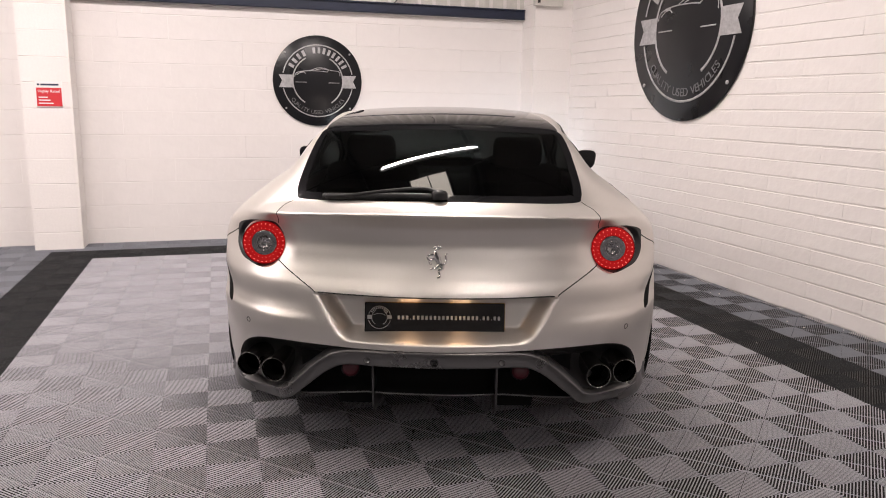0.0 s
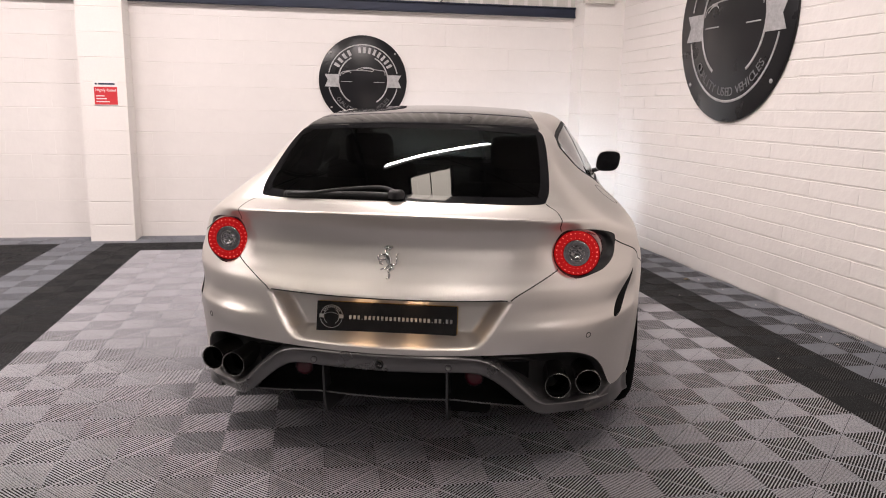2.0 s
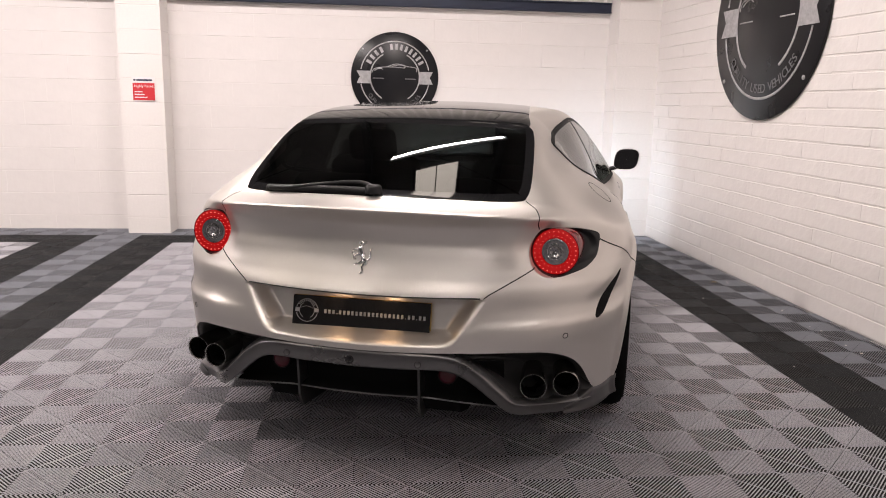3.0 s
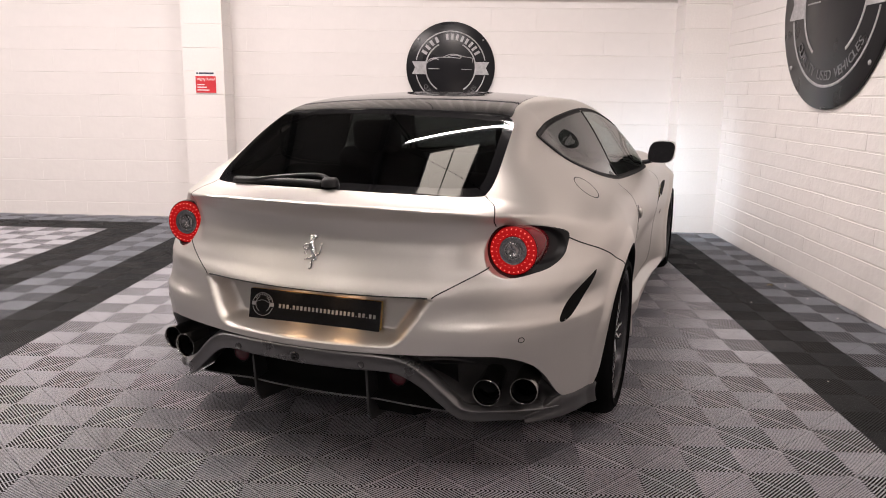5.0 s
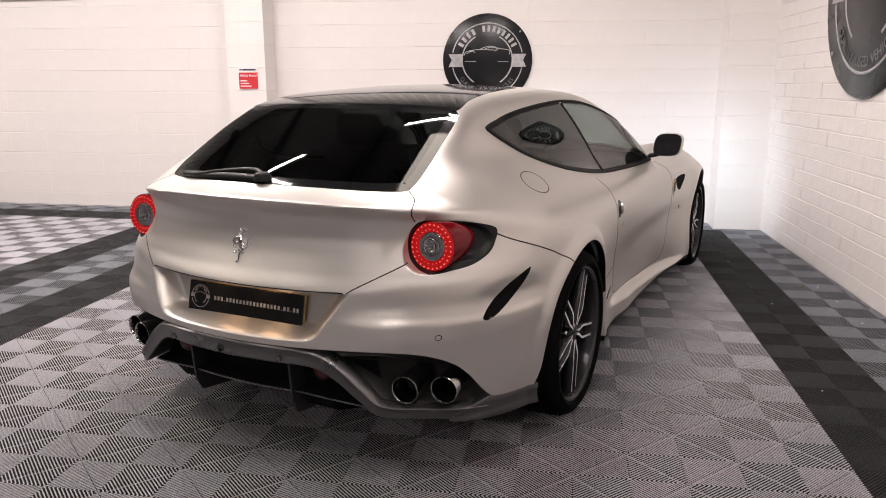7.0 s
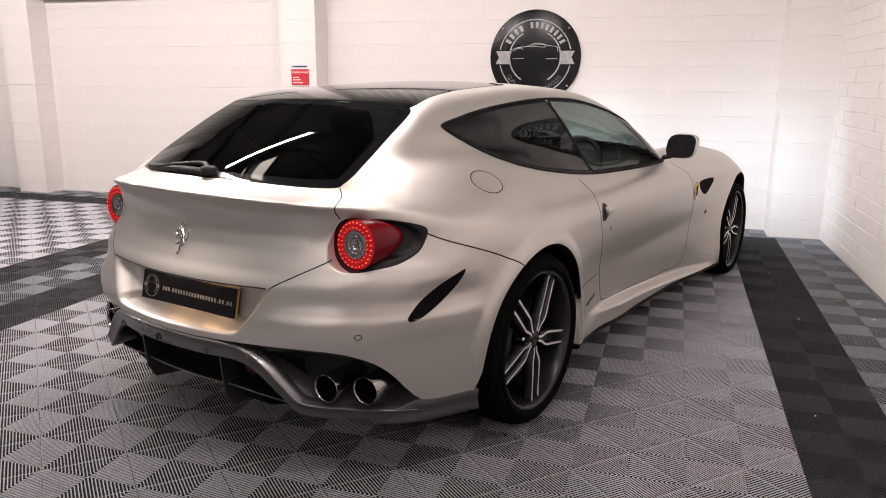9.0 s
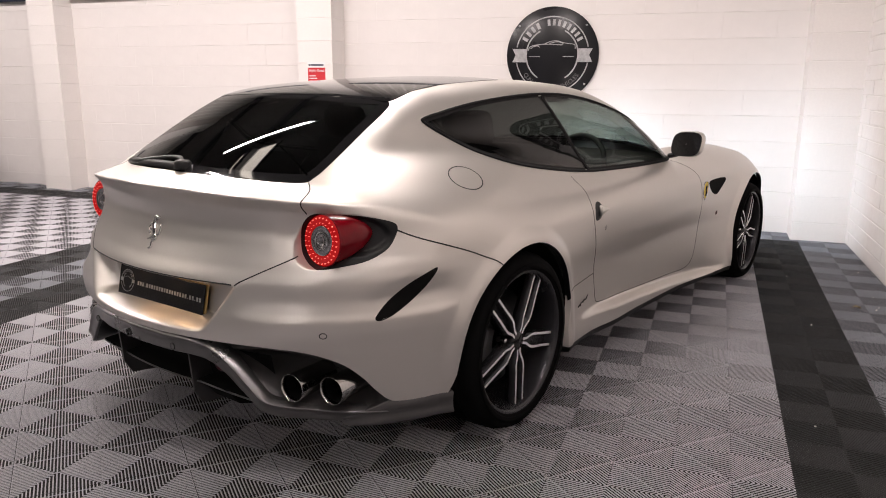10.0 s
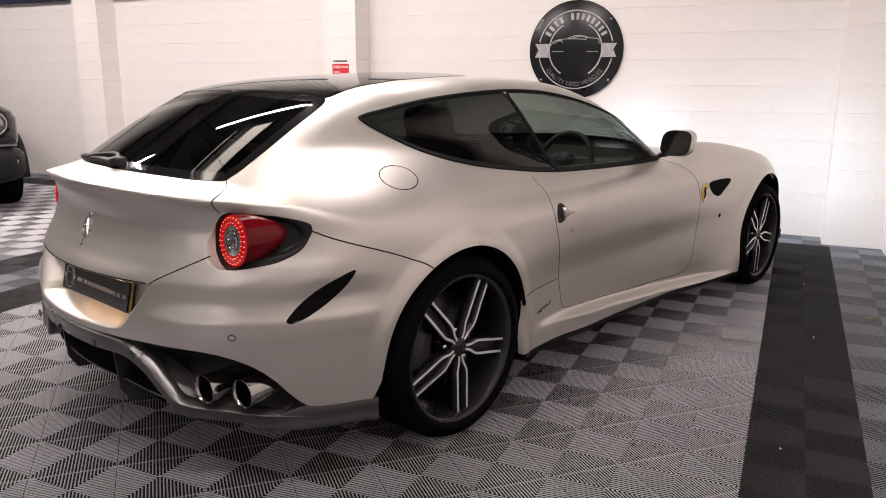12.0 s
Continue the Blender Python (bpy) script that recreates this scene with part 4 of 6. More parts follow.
# ---- tail lamps
LAMP = (0.677, -0.776, 0.850)
HOUSING = curve3([(36.9, 0.850), (37.15, 0.885), (38.0, 0.914), (39.4, 0.930), (42.0, 0.934), (46.5, 0.928), (50.8, 0.917), (54.0, 0.902), (54.9, 0.886), (54.5, 0.858), (52.7, 0.816), (49.0, 0.784), (44.8, 0.769), (41.0, 0.760), (38.8, 0.770), (37.45, 0.797), (37.0, 0.822)], 120, True)
TIP = on_corner(50.2, 0.872, -0.012)
for mir in (False, True):
    s = -1 if mir else 1
    patch(HOUSING, on_corner, 30, 0.0025, BLACK_SATIN, "lamp_housing", "black lamp housing", mirror=mir)
    rot = Matrix.Translation((LAMP[0] * s, LAMP[1], LAMP[2])) @ Matrix.Rotation(radians(-2 * s), 4, "Z") @ Matrix.Rotation(radians(-4), 4, "X")

    def put(V):
        return [rot @ Vector(v) for v in np.asarray(V) * 0.955]
    # red lens: from the ring back to a tip at the wing
    V = []
    for i, u in enumerate(np.linspace(0, 1, 24)):
        r_ = 0.0845 * max(0.02, (1 - u ** 2.4)) ** 0.8
        c_ = Vector((LAMP[0], LAMP[1] + 0.004, LAMP[2])).lerp(Vector(TIP), u ** 1.1)
        for k in range(48):
            t = 2 * math.pi * k / 48
            V.append((s * (c_.x + r_ * math.cos(t) * (1 - 0.25 * u)), c_.y + 0.45 * r_ * math.cos(t) * u, c_.z + r_ * math.sin(t) * (1 - 0.12 * u)))
    tl = part("tail_lamp", V, grid_faces(24, 48, True, flip=s < 0), LAMP_RED, car, "round tail lamp with a lit red ring")
    V, F = lathe([(0.0885, 0.010), (0.0900, 0.006), (0.0895, 0.002), (0.0880, 0.000), (0.0860, 0.004)], 64, "y")
    part("rim", put(V), F, LAMP_RED, tl, "dark red rim")
    V, F = lathe([(0.0865, 0.004), (0.0835, -0.003), (0.0805, 0.000), (0.0775, -0.005), (0.0745, -0.001), (0.0715, -0.006), (0.0685, -0.001), (0.0655, -0.006), (0.0625, -0.001), (0.0595, -0.005), (0.0565, 0.000), (0.0535, -0.003), (0.052, 0.003)], 64, "y")
    part("lit_ring", put(V), F, LAMP_GLOW, tl, "lit red ring")
    for r_, n, q_ in ((0.0775, 28, 0.95), (0.0600, 24, 0.6)):
        W_ = []
        for i in range(n):
            a = 2 * math.pi * (i + 0.5) / n
            v, f = lathe([(0.0, -0.0078), (0.0017 * q_, -0.0072), (0.0022 * q_, -0.0030)], 8, "y")
            W_.append((v + np.array([r_ * math.cos(a), 0, r_ * math.sin(a)]), f))
        V, F = join(*W_)
        part("led_ring", put(V), F, LED, tl, "ring of lit red diodes")
    V, F = lathe([(0.052, 0.003), (0.049, -0.005), (0.044, -0.001), (0.040, -0.004), (0.036, 0.0), (0.033, -0.005), (0.030, 0.002)], 48, "y")
    part("reflector", put(V), F, LENS_CLEAR, tl, "grey reflector ring")
    # faceted centre lens
    W_ = [lathe([(0.030, 0.002), (0.027, -0.004), (0.019, -0.001), (0.014, 0.004), (0.0, 0.006)], 32, "y")]
    for i in range(12):
        a = 2 * math.pi * i / 12
        v, f = lathe([(0.0, -0.006), (0.003, -0.004), (0.004, 0.0)], 6, "y")
        W_.append((v + np.array([0.0225 * math.cos(a), 0, 0.0225 * math.sin(a)]), f))
    V, F = join(*W_)
    part("bulb_lens", put(V), F, LENS_CLEAR, tl, "grey faceted centre lens")
    V, F = lathe([(0.031, 0.001), (0.030, -0.006), (0.028, 0.0)], 40, "y")
    part("lens_ring", put(V), F, CHROME, tl)

# ---- side vents behind the rear wheels
VENT = curve3([(62.3, 0.744), (59.3, 0.728), (55.8, 0.697), (52.6, 0.655), (50.3, 0.612), (50.1, 0.597), (51.2, 0.593), (54.0, 0.613), (57.6, 0.652), (60.6, 0.698)], 70, True)
for mir in (False, True):
    patch(VENT, on_corner, 6, 0.0012, BLACK_MATT, "side_vent", "black side vent", mirror=mir, edge=0.003)

# ---- parking sensors, painted discs in thin dark rings
ts = np.linspace(0, 2 * np.pi, 28, endpoint=False)
for sg in (1, -1):
    ps = on_tail(0.732 + 0.0082 * np.cos(ts), 0.557 + 0.0090 * np.sin(ts))
    strip(ps * np.array([sg, 1, 1]), body_n(ps) * np.array([sg, 1, 1]), 0.0030, 0.0012, SEAM, "parking_sensor", closed=True)

# ---- number plate in its recess, with lamps over it
pm = pose(-0.004, -0.9435, 0.6075, -12, 0, 1.6)
plate = from_bm("number_plate", box_bm(-0.26, 0.26, -0.004, 0.0, -0.0555, 0.0555, 0.0035, 2), PLATE_BLACK, car, "black show plate printed with a white line of text")
plate.matrix_basis = pm
box("backing_plate", (-0.258, 0.2625, 0.004, 0.012, -0.054, 0.0570), PLATE_YELLOW, plate, "yellow plate behind the black one", 0.002)
box("plate_holder", (-0.24, 0.24, 0.010, 0.04, -0.045, 0.045), BLACK_SATIN, plate)
# a web address as plain bars, with a round mark beside it
xb = -0.138
for i in range(26):
    w = 0.0088 if i not in (3, 20, 23) else 0.003
    box("letter_bar", (xb, xb + w, -0.0052, -0.004, -0.0072, 0.0072 if w > 0.004 else -0.004), PLATE_WHITE, plate)
    xb += w + 0.0068
for a0, a1, r0, r1 in ((14, 166, 0.0405, 0.0425), (194, 346, 0.0405, 0.0425), (120, 240, 0.028, 0.030), (-60, 60, 0.028, 0.030)):
    V, F = arc_band(r0, r1, a0, a1, -0.004, 24, 0.001)
    part("printed_ring", V + np.array([-0.205, 0, 0]), F, PLATE_WHITE, plate)
for s in (-1, 1):
    box("printed_ribbon", (-0.205 + (s * 0.037) - 0.008, -0.205 + (s * 0.037) + 0.008, -0.0052, -0.004, -0.006, 0.008), PLATE_WHITE, plate)
V, F = sweep(curve3([(-0.229, -0.0045, 0.008), (-0.214, -0.0045, 0.014), (-0.200, -0.0045, 0.0145), (-0.182, -0.0045, 0.008)], 14), ring(0.0008, 5), up=(0, 1, 0))
part("printed_outline", V, F, PLATE_WHITE, plate)
for k in range(10):
    a = radians(150 - 120 * (k + 0.5) / 10)
    V = [(-0.205 + (0.0355 + dr_) * math.cos(a + da), -0.0052, (0.0355 + dr_) * math.sin(a + da)) for dr_, da in ((-0.003, -0.05), (-0.003, 0.05), (0.003, 0.05), (0.003, -0.05))]
    part("letter_bar", V, [(0, 1, 2, 3)], PLATE_WHITE, plate, smooth=False)
for x in (-0.095, 0.095):
    pl = from_bm("plate_lamp", box_bm(x - 0.03, x + 0.03, -0.965, -0.945, 0.688, 0.695, 0.002), WARM_LAMP, car, "small lit number plate lamp")
for x in (-0.105, 0.095):
    li = bpy.data.lights.new("plate_lamp_light", "AREA")
    li.shape, li.size, li.size_y, li.energy, li.color = "RECTANGLE", 0.06, 0.02, 0.06, (1.0, 0.60, 0.32)
    lo = new("plate_lamp_light", li)
    lo.parent = car
    lo.matrix_basis = pose(x, -0.975, 0.686, 0, 0, 0)

# ---- chrome emblem on the boot lid, a plain rearing shape
em = None
strokes = [([(0.020, 0.050), (0.006, 0.046), (-0.004, 0.036), (-0.002, 0.020), (0.006, 0.004), (0.012, -0.012)], [0.5, 0.8, 0.9, 1.2, 1.3, 1.0], 0.0095),
           ([(0.012, 0.052), (-0.004, 0.050), (-0.012, 0.042)], [0.6, 1.0, 0.6], 0.0062), ([(-0.004, 0.018), (-0.022, 0.022), (-0.034, 0.012), (-0.028, 0.002)], [1.1, 0.9, 0.7, 0.6], 0.0052),
           ([(-0.002, 0.008), (-0.020, 0.004), (-0.026, -0.008), (-0.016, -0.012)], [1.0, 0.9, 0.7, 0.5], 0.0050), ([(0.012, -0.010), (0.022, -0.022), (0.010, -0.034), (0.014, -0.052), (0.004, -0.058)], [1.2, 1.0, 0.7, 0.6, 0.5], 0.0075),
           ([(0.010, -0.014), (-0.002, -0.024), (-0.012, -0.026), (-0.022, -0.030)], [1.0, 0.9, 0.7, 0.4], 0.0058), ([(0.014, -0.012), (0.030, -0.010), (0.036, 0.004), (0.034, 0.020), (0.040, 0.028)], [0.8, 0.8, 0.9, 0.8, 0.3], 0.0046)]
VF = []
for pts, sc, r_ in strokes:
    q = curve3(pts, 22)
    s_ = np.interp(np.linspace(0, 1, 22), np.linspace(0, 1, len(sc)), sc)
    p = on_tail(q[:, 0], 0.824 + q[:, 1], 0.003)
    VF.append(sweep(p, ring(r_, 8), up=(0, -1, 0), scale=s_))
V, F = join(*VF)
part("emblem", V, F, CHROME, car, "chrome emblem")

# ---- rear wiper
def on_glass(x, y, off):
    return on_top(np.asarray(x, float), np.asarray(y, float), off)


wp = curve3([(0.0, -0.812), (-0.06, -0.790), (-0.20, -0.792), (-0.34, -0.788), (-0.43, -0.765)], 40)
P = on_glass(wp[:, 0], wp[:, 1], 0.013)
V, F = sweep(P, [(-0.009, -0.007), (0.009, -0.007), (0.009, 0.006), (0.0, 0.010), (-0.009, 0.006)], up=(0, -0.4, 0.9))
wiper = part("rear_wiper", V, F, BLACK_SATIN, car, "black rear wiper arm at rest")
bl = curve3([(-0.02, -0.822), (-0.14, -0.812), (-0.30, -0.790), (-0.445, -0.752)], 40)
P = on_glass(bl[:, 0], bl[:, 1], 0.007)
V, F = sweep(P, [(-0.018, -0.009), (0.018, -0.009), (0.013, 0.006), (0.0, 0.011), (-0.013, 0.006)], up=(0, -0.4, 0.9))
part("wiper_blade", V, F, BLACK_SATIN, wiper)
c0 = on_glass(0.005, -0.822, 0.0)
V, F = lathe([(0.032, 0.0), (0.031, 0.022), (0.024, 0.031), (0.0, 0.034)], 24, "z")
part("pivot_cap", V + c0 + np.array([0, 0, -0.004]), F, BLACK_SATIN, wiper)

# ---- graphite diffuser blade that sweeps under the tail pipes
path = [(0.0, -1.050, 0.480), (0.18, -1.040, 0.480), (0.295, -1.016, 0.477), (0.365, -0.998, 0.463), (0.43, -0.978, 0.421), (0.500, -0.958, 0.357), (0.568, -0.930, 0.301),
        tuple(on_corner(39.5, 0.267, 0.0)), tuple(on_corner(46.0, 0.257, -0.004)), tuple(on_corner(51.0, 0.247, -0.008)), tuple(on_corner(55.0, 0.236, -0.010)), tuple(on_corner(59.5, 0.232, -0.010)), tuple(on_corner(64.3, 0.228, -0.010))]
half_p = curve3(path, 70)
tot = np.concatenate([(half_p * np.array([-1, 1, 1]))[::-1][:-1], half_p])
sc = np.concatenate([np.interp(np.linspace(0, 1, 70), [0, 0.25, 0.45, 0.6, 0.8, 1], [0.95, 0.84, 0.64, 0.64, 0.62, 0.56])[::-1][:-1], np.interp(np.linspace(0, 1, 70), [0, 0.25, 0.45, 0.6, 0.8, 1], [0.95, 0.84, 0.64, 0.64, 0.62, 0.56])])
upv = np.array([np.array([p[0] * 0.35, -0.35, 1.0]) for p in tot])
prof = [(-0.020, -0.034), (0.008, -0.0355), (0.0125, -0.0345), (0.0145, -0.031), (0.0140, -0.027), (0.0085, -0.010), (0.0060, 0.006), (0.0065, 0.020), (0.0085, 0.0275), (0.0075, 0.0310), (0.0040, 0.0325), (-0.030, 0.034), (-0.060, 0.032), (-0.060, -0.020)]
V, F = sweep(tot, prof, up=upv, scale=sc)
diff = part("diffuser", V, F, GREY_SATIN, car, "satin graphite rear diffuser")
# the graphite skirt from the tail pipes to the wheel arch
an = np.linspace(44.0, 66.5, 60)
for s in (1, -1):
    zt = np.minimum(low_rear(an) + 0.003, np.interp(an, [44.0, 52.5], [0.252, 0.300]))
    zb = np.interp(an, [44.0, 52.0, 66.0], [0.226, 0.214, 0.198])
    top_ = on_corner(an, zt)
    keep = top_[:, 1] < -RW - 0.012
    top_, zt, zb = top_[keep], zt[keep], zb[keep]
    out_ = body_n(top_) * np.array([1, 1, 0])
    rows_ = []
    for f_, o_ in ((0.0, -0.030), (0.0, -0.004), (0.06, 0.0015), (0.40, -0.003), (0.72, 0.0), (0.90, 0.006), (0.97, 0.004), (1.0, -0.008), (1.03, -0.12)):
        r_ = top_ + out_ * o_
        r_[:, 2] = zt + (zb - zt) * f_
        rows_.append(r_)
    V = np.concatenate(rows_) * np.array([s, 1, 1])
    part("side_skirt", V, grid_faces(len(rows_), len(top_), flip=s > 0), SHADED_SATIN, diff, "satin graphite lower skirt, coloured darker for shade")
# what lies behind the blade
# sculpted bays round the tail pipes: from the bumper's edge and the blade's crest inwards
at = np.linspace(18.6, 52.6, 34)
top_e = on_corner(at, low_rear(at) + 0.004, -0.006)
crest = curve3([(0.335, -0.972, 0.470), (0.40, -0.952, 0.446), (0.475, -0.940, 0.398), (0.555, -0.915, 0.326), tuple(on_corner(39.5, 0.288, -0.012)), tuple(on_corner(46.0, 0.272, -0.012)), tuple(on_corner(50.5, 0.276, -0.010))], 34)
rim_ = np.concatenate([top_e, crest[::-1]])
mid_ = np.array([0.640, -0.83, 0.385])
for s in (-1, 1):
    V = []
    for f_, d_ in ((1.0, 0.0), (0.97, 0.006), (0.90, 0.028), (0.80, 0.062), (0.68, 0.100), (0.52, 0.128), (0.3, 0.140), (0.02, 0.142)):
        q = mid_ + (rim_ - mid_) * f_
        q[:, 1] += d_
        V.append(q * np.array([s, 1, 1]))
    part("exhaust_bay", np.concatenate(V), grid_faces(len(V), len(rim_), True, flip=s < 0), BAY_SATIN, diff, "dark sculpted exhaust bay")
    # the bay's outer cheek, which runs forward under the car
    q = half_p[(half_p[:, 0] > 0.31) & (half_p[:, 1] < -0.70)]
    V = np.concatenate([q + np.array([-0.012, 0.010, -0.020]), q + np.array([-0.022, 0.12, -0.012]), q + np.array([-0.035, 0.34, 0.0])]) * np.array([s, 1, 1])
    part("bay_cheek", V, grid_faces(3, len(q), flip=s > 0), SHADED_SATIN, diff, "dark cheek under the exhaust bay")
xs2 = np.linspace(-0.52, 0.52, 40)
V = []
for x in xs2:
    y0 = -0.985 + 0.30 * x * x
    drop = 0.0 if abs(x) < 0.26 else (abs(x) - 0.26) * 0.12
    V += [(x, y0 + 0.03, 0.455), (x, y0 + 0.06, 0.332 - drop), (x, y0 - 0.004, 0.328 - drop), (x, y0 + 0.0, 0.318 - drop), (x, y0 + 0.30, 0.245 - drop), (x, y0 + 0.9, 0.20)]
V = np.array(V)
part("under_tray", V, grid_faces(40, 6), BLACK_MATT, diff, "black under tray with a thin lower edge")
# a paler bead, added as the light caught by the tray's lip
edge_ = V[3::6] + np.array([0, -0.004, 0.004])
Ve, Fe = sweep(edge_, ring(0.0028, 6))
part("tray_edge_glint", Ve, Fe, GREY_SATIN, diff, "thin paler strip for the lit edge of the under tray")
for s in (-1, 1):
    bmf = bmesh.new()
    o = [(-1.000, 0.452), (-0.985, 0.285), (-0.955, 0.235), (-0.70, 0.20), (-0.70, 0.40), (-0.90, 0.452)]
    va = [bmf.verts.new((s * 0.226, a, b)) for a, b in o]
    vb = [bmf.verts.new((s * 0.234, a, b)) for a, b in o]
    bmf.faces.new(va)
    bmf.faces.new(vb[::-1])
    for i in range(6):
        bmf.faces.new((va[i], vb[i], vb[(i + 1) % 6], va[(i + 1) % 6]))
    bmesh.ops.recalc_face_normals(bmf, faces=bmf.faces[:])
    # paler than the tray, for the light along the fin's edges
    from_bm("fin", bmf, SHADED_SATIN, diff, "upright diffuser fin")
    o = [(-0.955, 0.318), (-0.90, 0.25), (-0.75, 0.20), (-0.55, 0.19), (-0.55, 0.3)]
    V = np.array([(s * x, a, b) for x in (0.235, 0.37) for a, b in o])
    part("strake", V, [(0, 1, 2, 3, 4), (9, 8, 7, 6, 5), (0, 5, 6, 1), (1, 6, 7, 2), (2, 7, 8, 3), (3, 8, 9, 4)], BLACK_MATT, diff, "black lower strake", smooth=False)
    V, F = lathe([(0.036, 0.06), (0.036, 0.0), (0.0335, -0.004), (0.032, -0.002)], 32, "y")
    fg = part("fog_lamp", V + np.array([s * 0.322, -0.935, 0.402]), F, BLACK_SATIN, diff, "round rear fog lamp")
    V, F = lathe([(0.0325, 0.0), (0.028, -0.006), (0.015, -0.009), (0.0, -0.010)], 32, "y")
    part("fog_lens", V + np.array([s * 0.322, -0.935, 0.402]), F, FOG_RED, fg, "dark red lens")
    V, F = lathe([(0.012, 0.002), (0.012, -0.0016), (0.010, -0.0016), (0.0095, 0.0), (0.0, 0.0)], 20, "y")
    part("parking_sensor", V + np.array([s * 0.243, -1.063, 0.478]), F, GREY_SATIN, diff, mats=[SEAM], idx=[1 if k < 40 else 0 for k in range(len(F))])
V, F = lathe([(0.015, 0.004), (0.015, -0.003), (0.010, -0.003), (0.008, 0.002), (0.0, 0.003)], 24, "y")
part("rear_camera", V + np.array([0.0, -1.081, 0.480]), F, BLACK_GLOSS, diff, "small black camera")

# ---- tail pipes
for x, y, z in ((0.629, -0.884, 0.370), (0.743, -0.816, 0.367)):
    for s in (-1, 1):
        V, F = lathe([(0.043, 0.18), (0.0462, 0.05), (0.0478, 0.0), (0.0473, -0.0020), (0.0455, -0.001), (0.0447, 0.02), (0.042, 0.12)], 48, "y")
        rt = Matrix.Translation((s * x, y, z)) @ Matrix.Rotation(radians(6 * s), 4, "Z")
        tp = part("tail_pipe", [rt @ Vector(v) for v in V], F, PIPE_STEEL, car, "dark polished steel tail pipe")
        V, F = lathe([(0.0443, 0.02), (0.042, 0.15), (0.0, 0.16)], 40, "y")
        part("pipe_bore", [rt @ Vector(v) for v in V], F, BLACK_MATT, tp, "black bore")

# ---- wheels
def arm(pts, w, z0, z1, n=26):
    """A spoke arm in the wheel's plane: bright top face and dark flanks; x is outwards."""
    q = curve3(pts, n)
    t = np.gradient(q, axis=0)
    t /= np.linalg.norm(t, axis=1)[:, None]
    nn = np.stack([-t[:, 1], t[:, 0]], 1)
    rr = np.hypot(q[:, 0], q[:, 1])
    h = np.interp(rr, [0.03, 0.12, 0.25], [z1, z1 + 0.004, z1 - 0.004])
    V = []
    for i in range(n):
        for sg, d_ in ((-0.5, 0.0), (0.5, 0.0), (0.9, -0.045), (-0.9, -0.045)):
            V.append((h[i] + d_, *(q[i] + nn[i] * w * sg)))
    return np.array(V), q


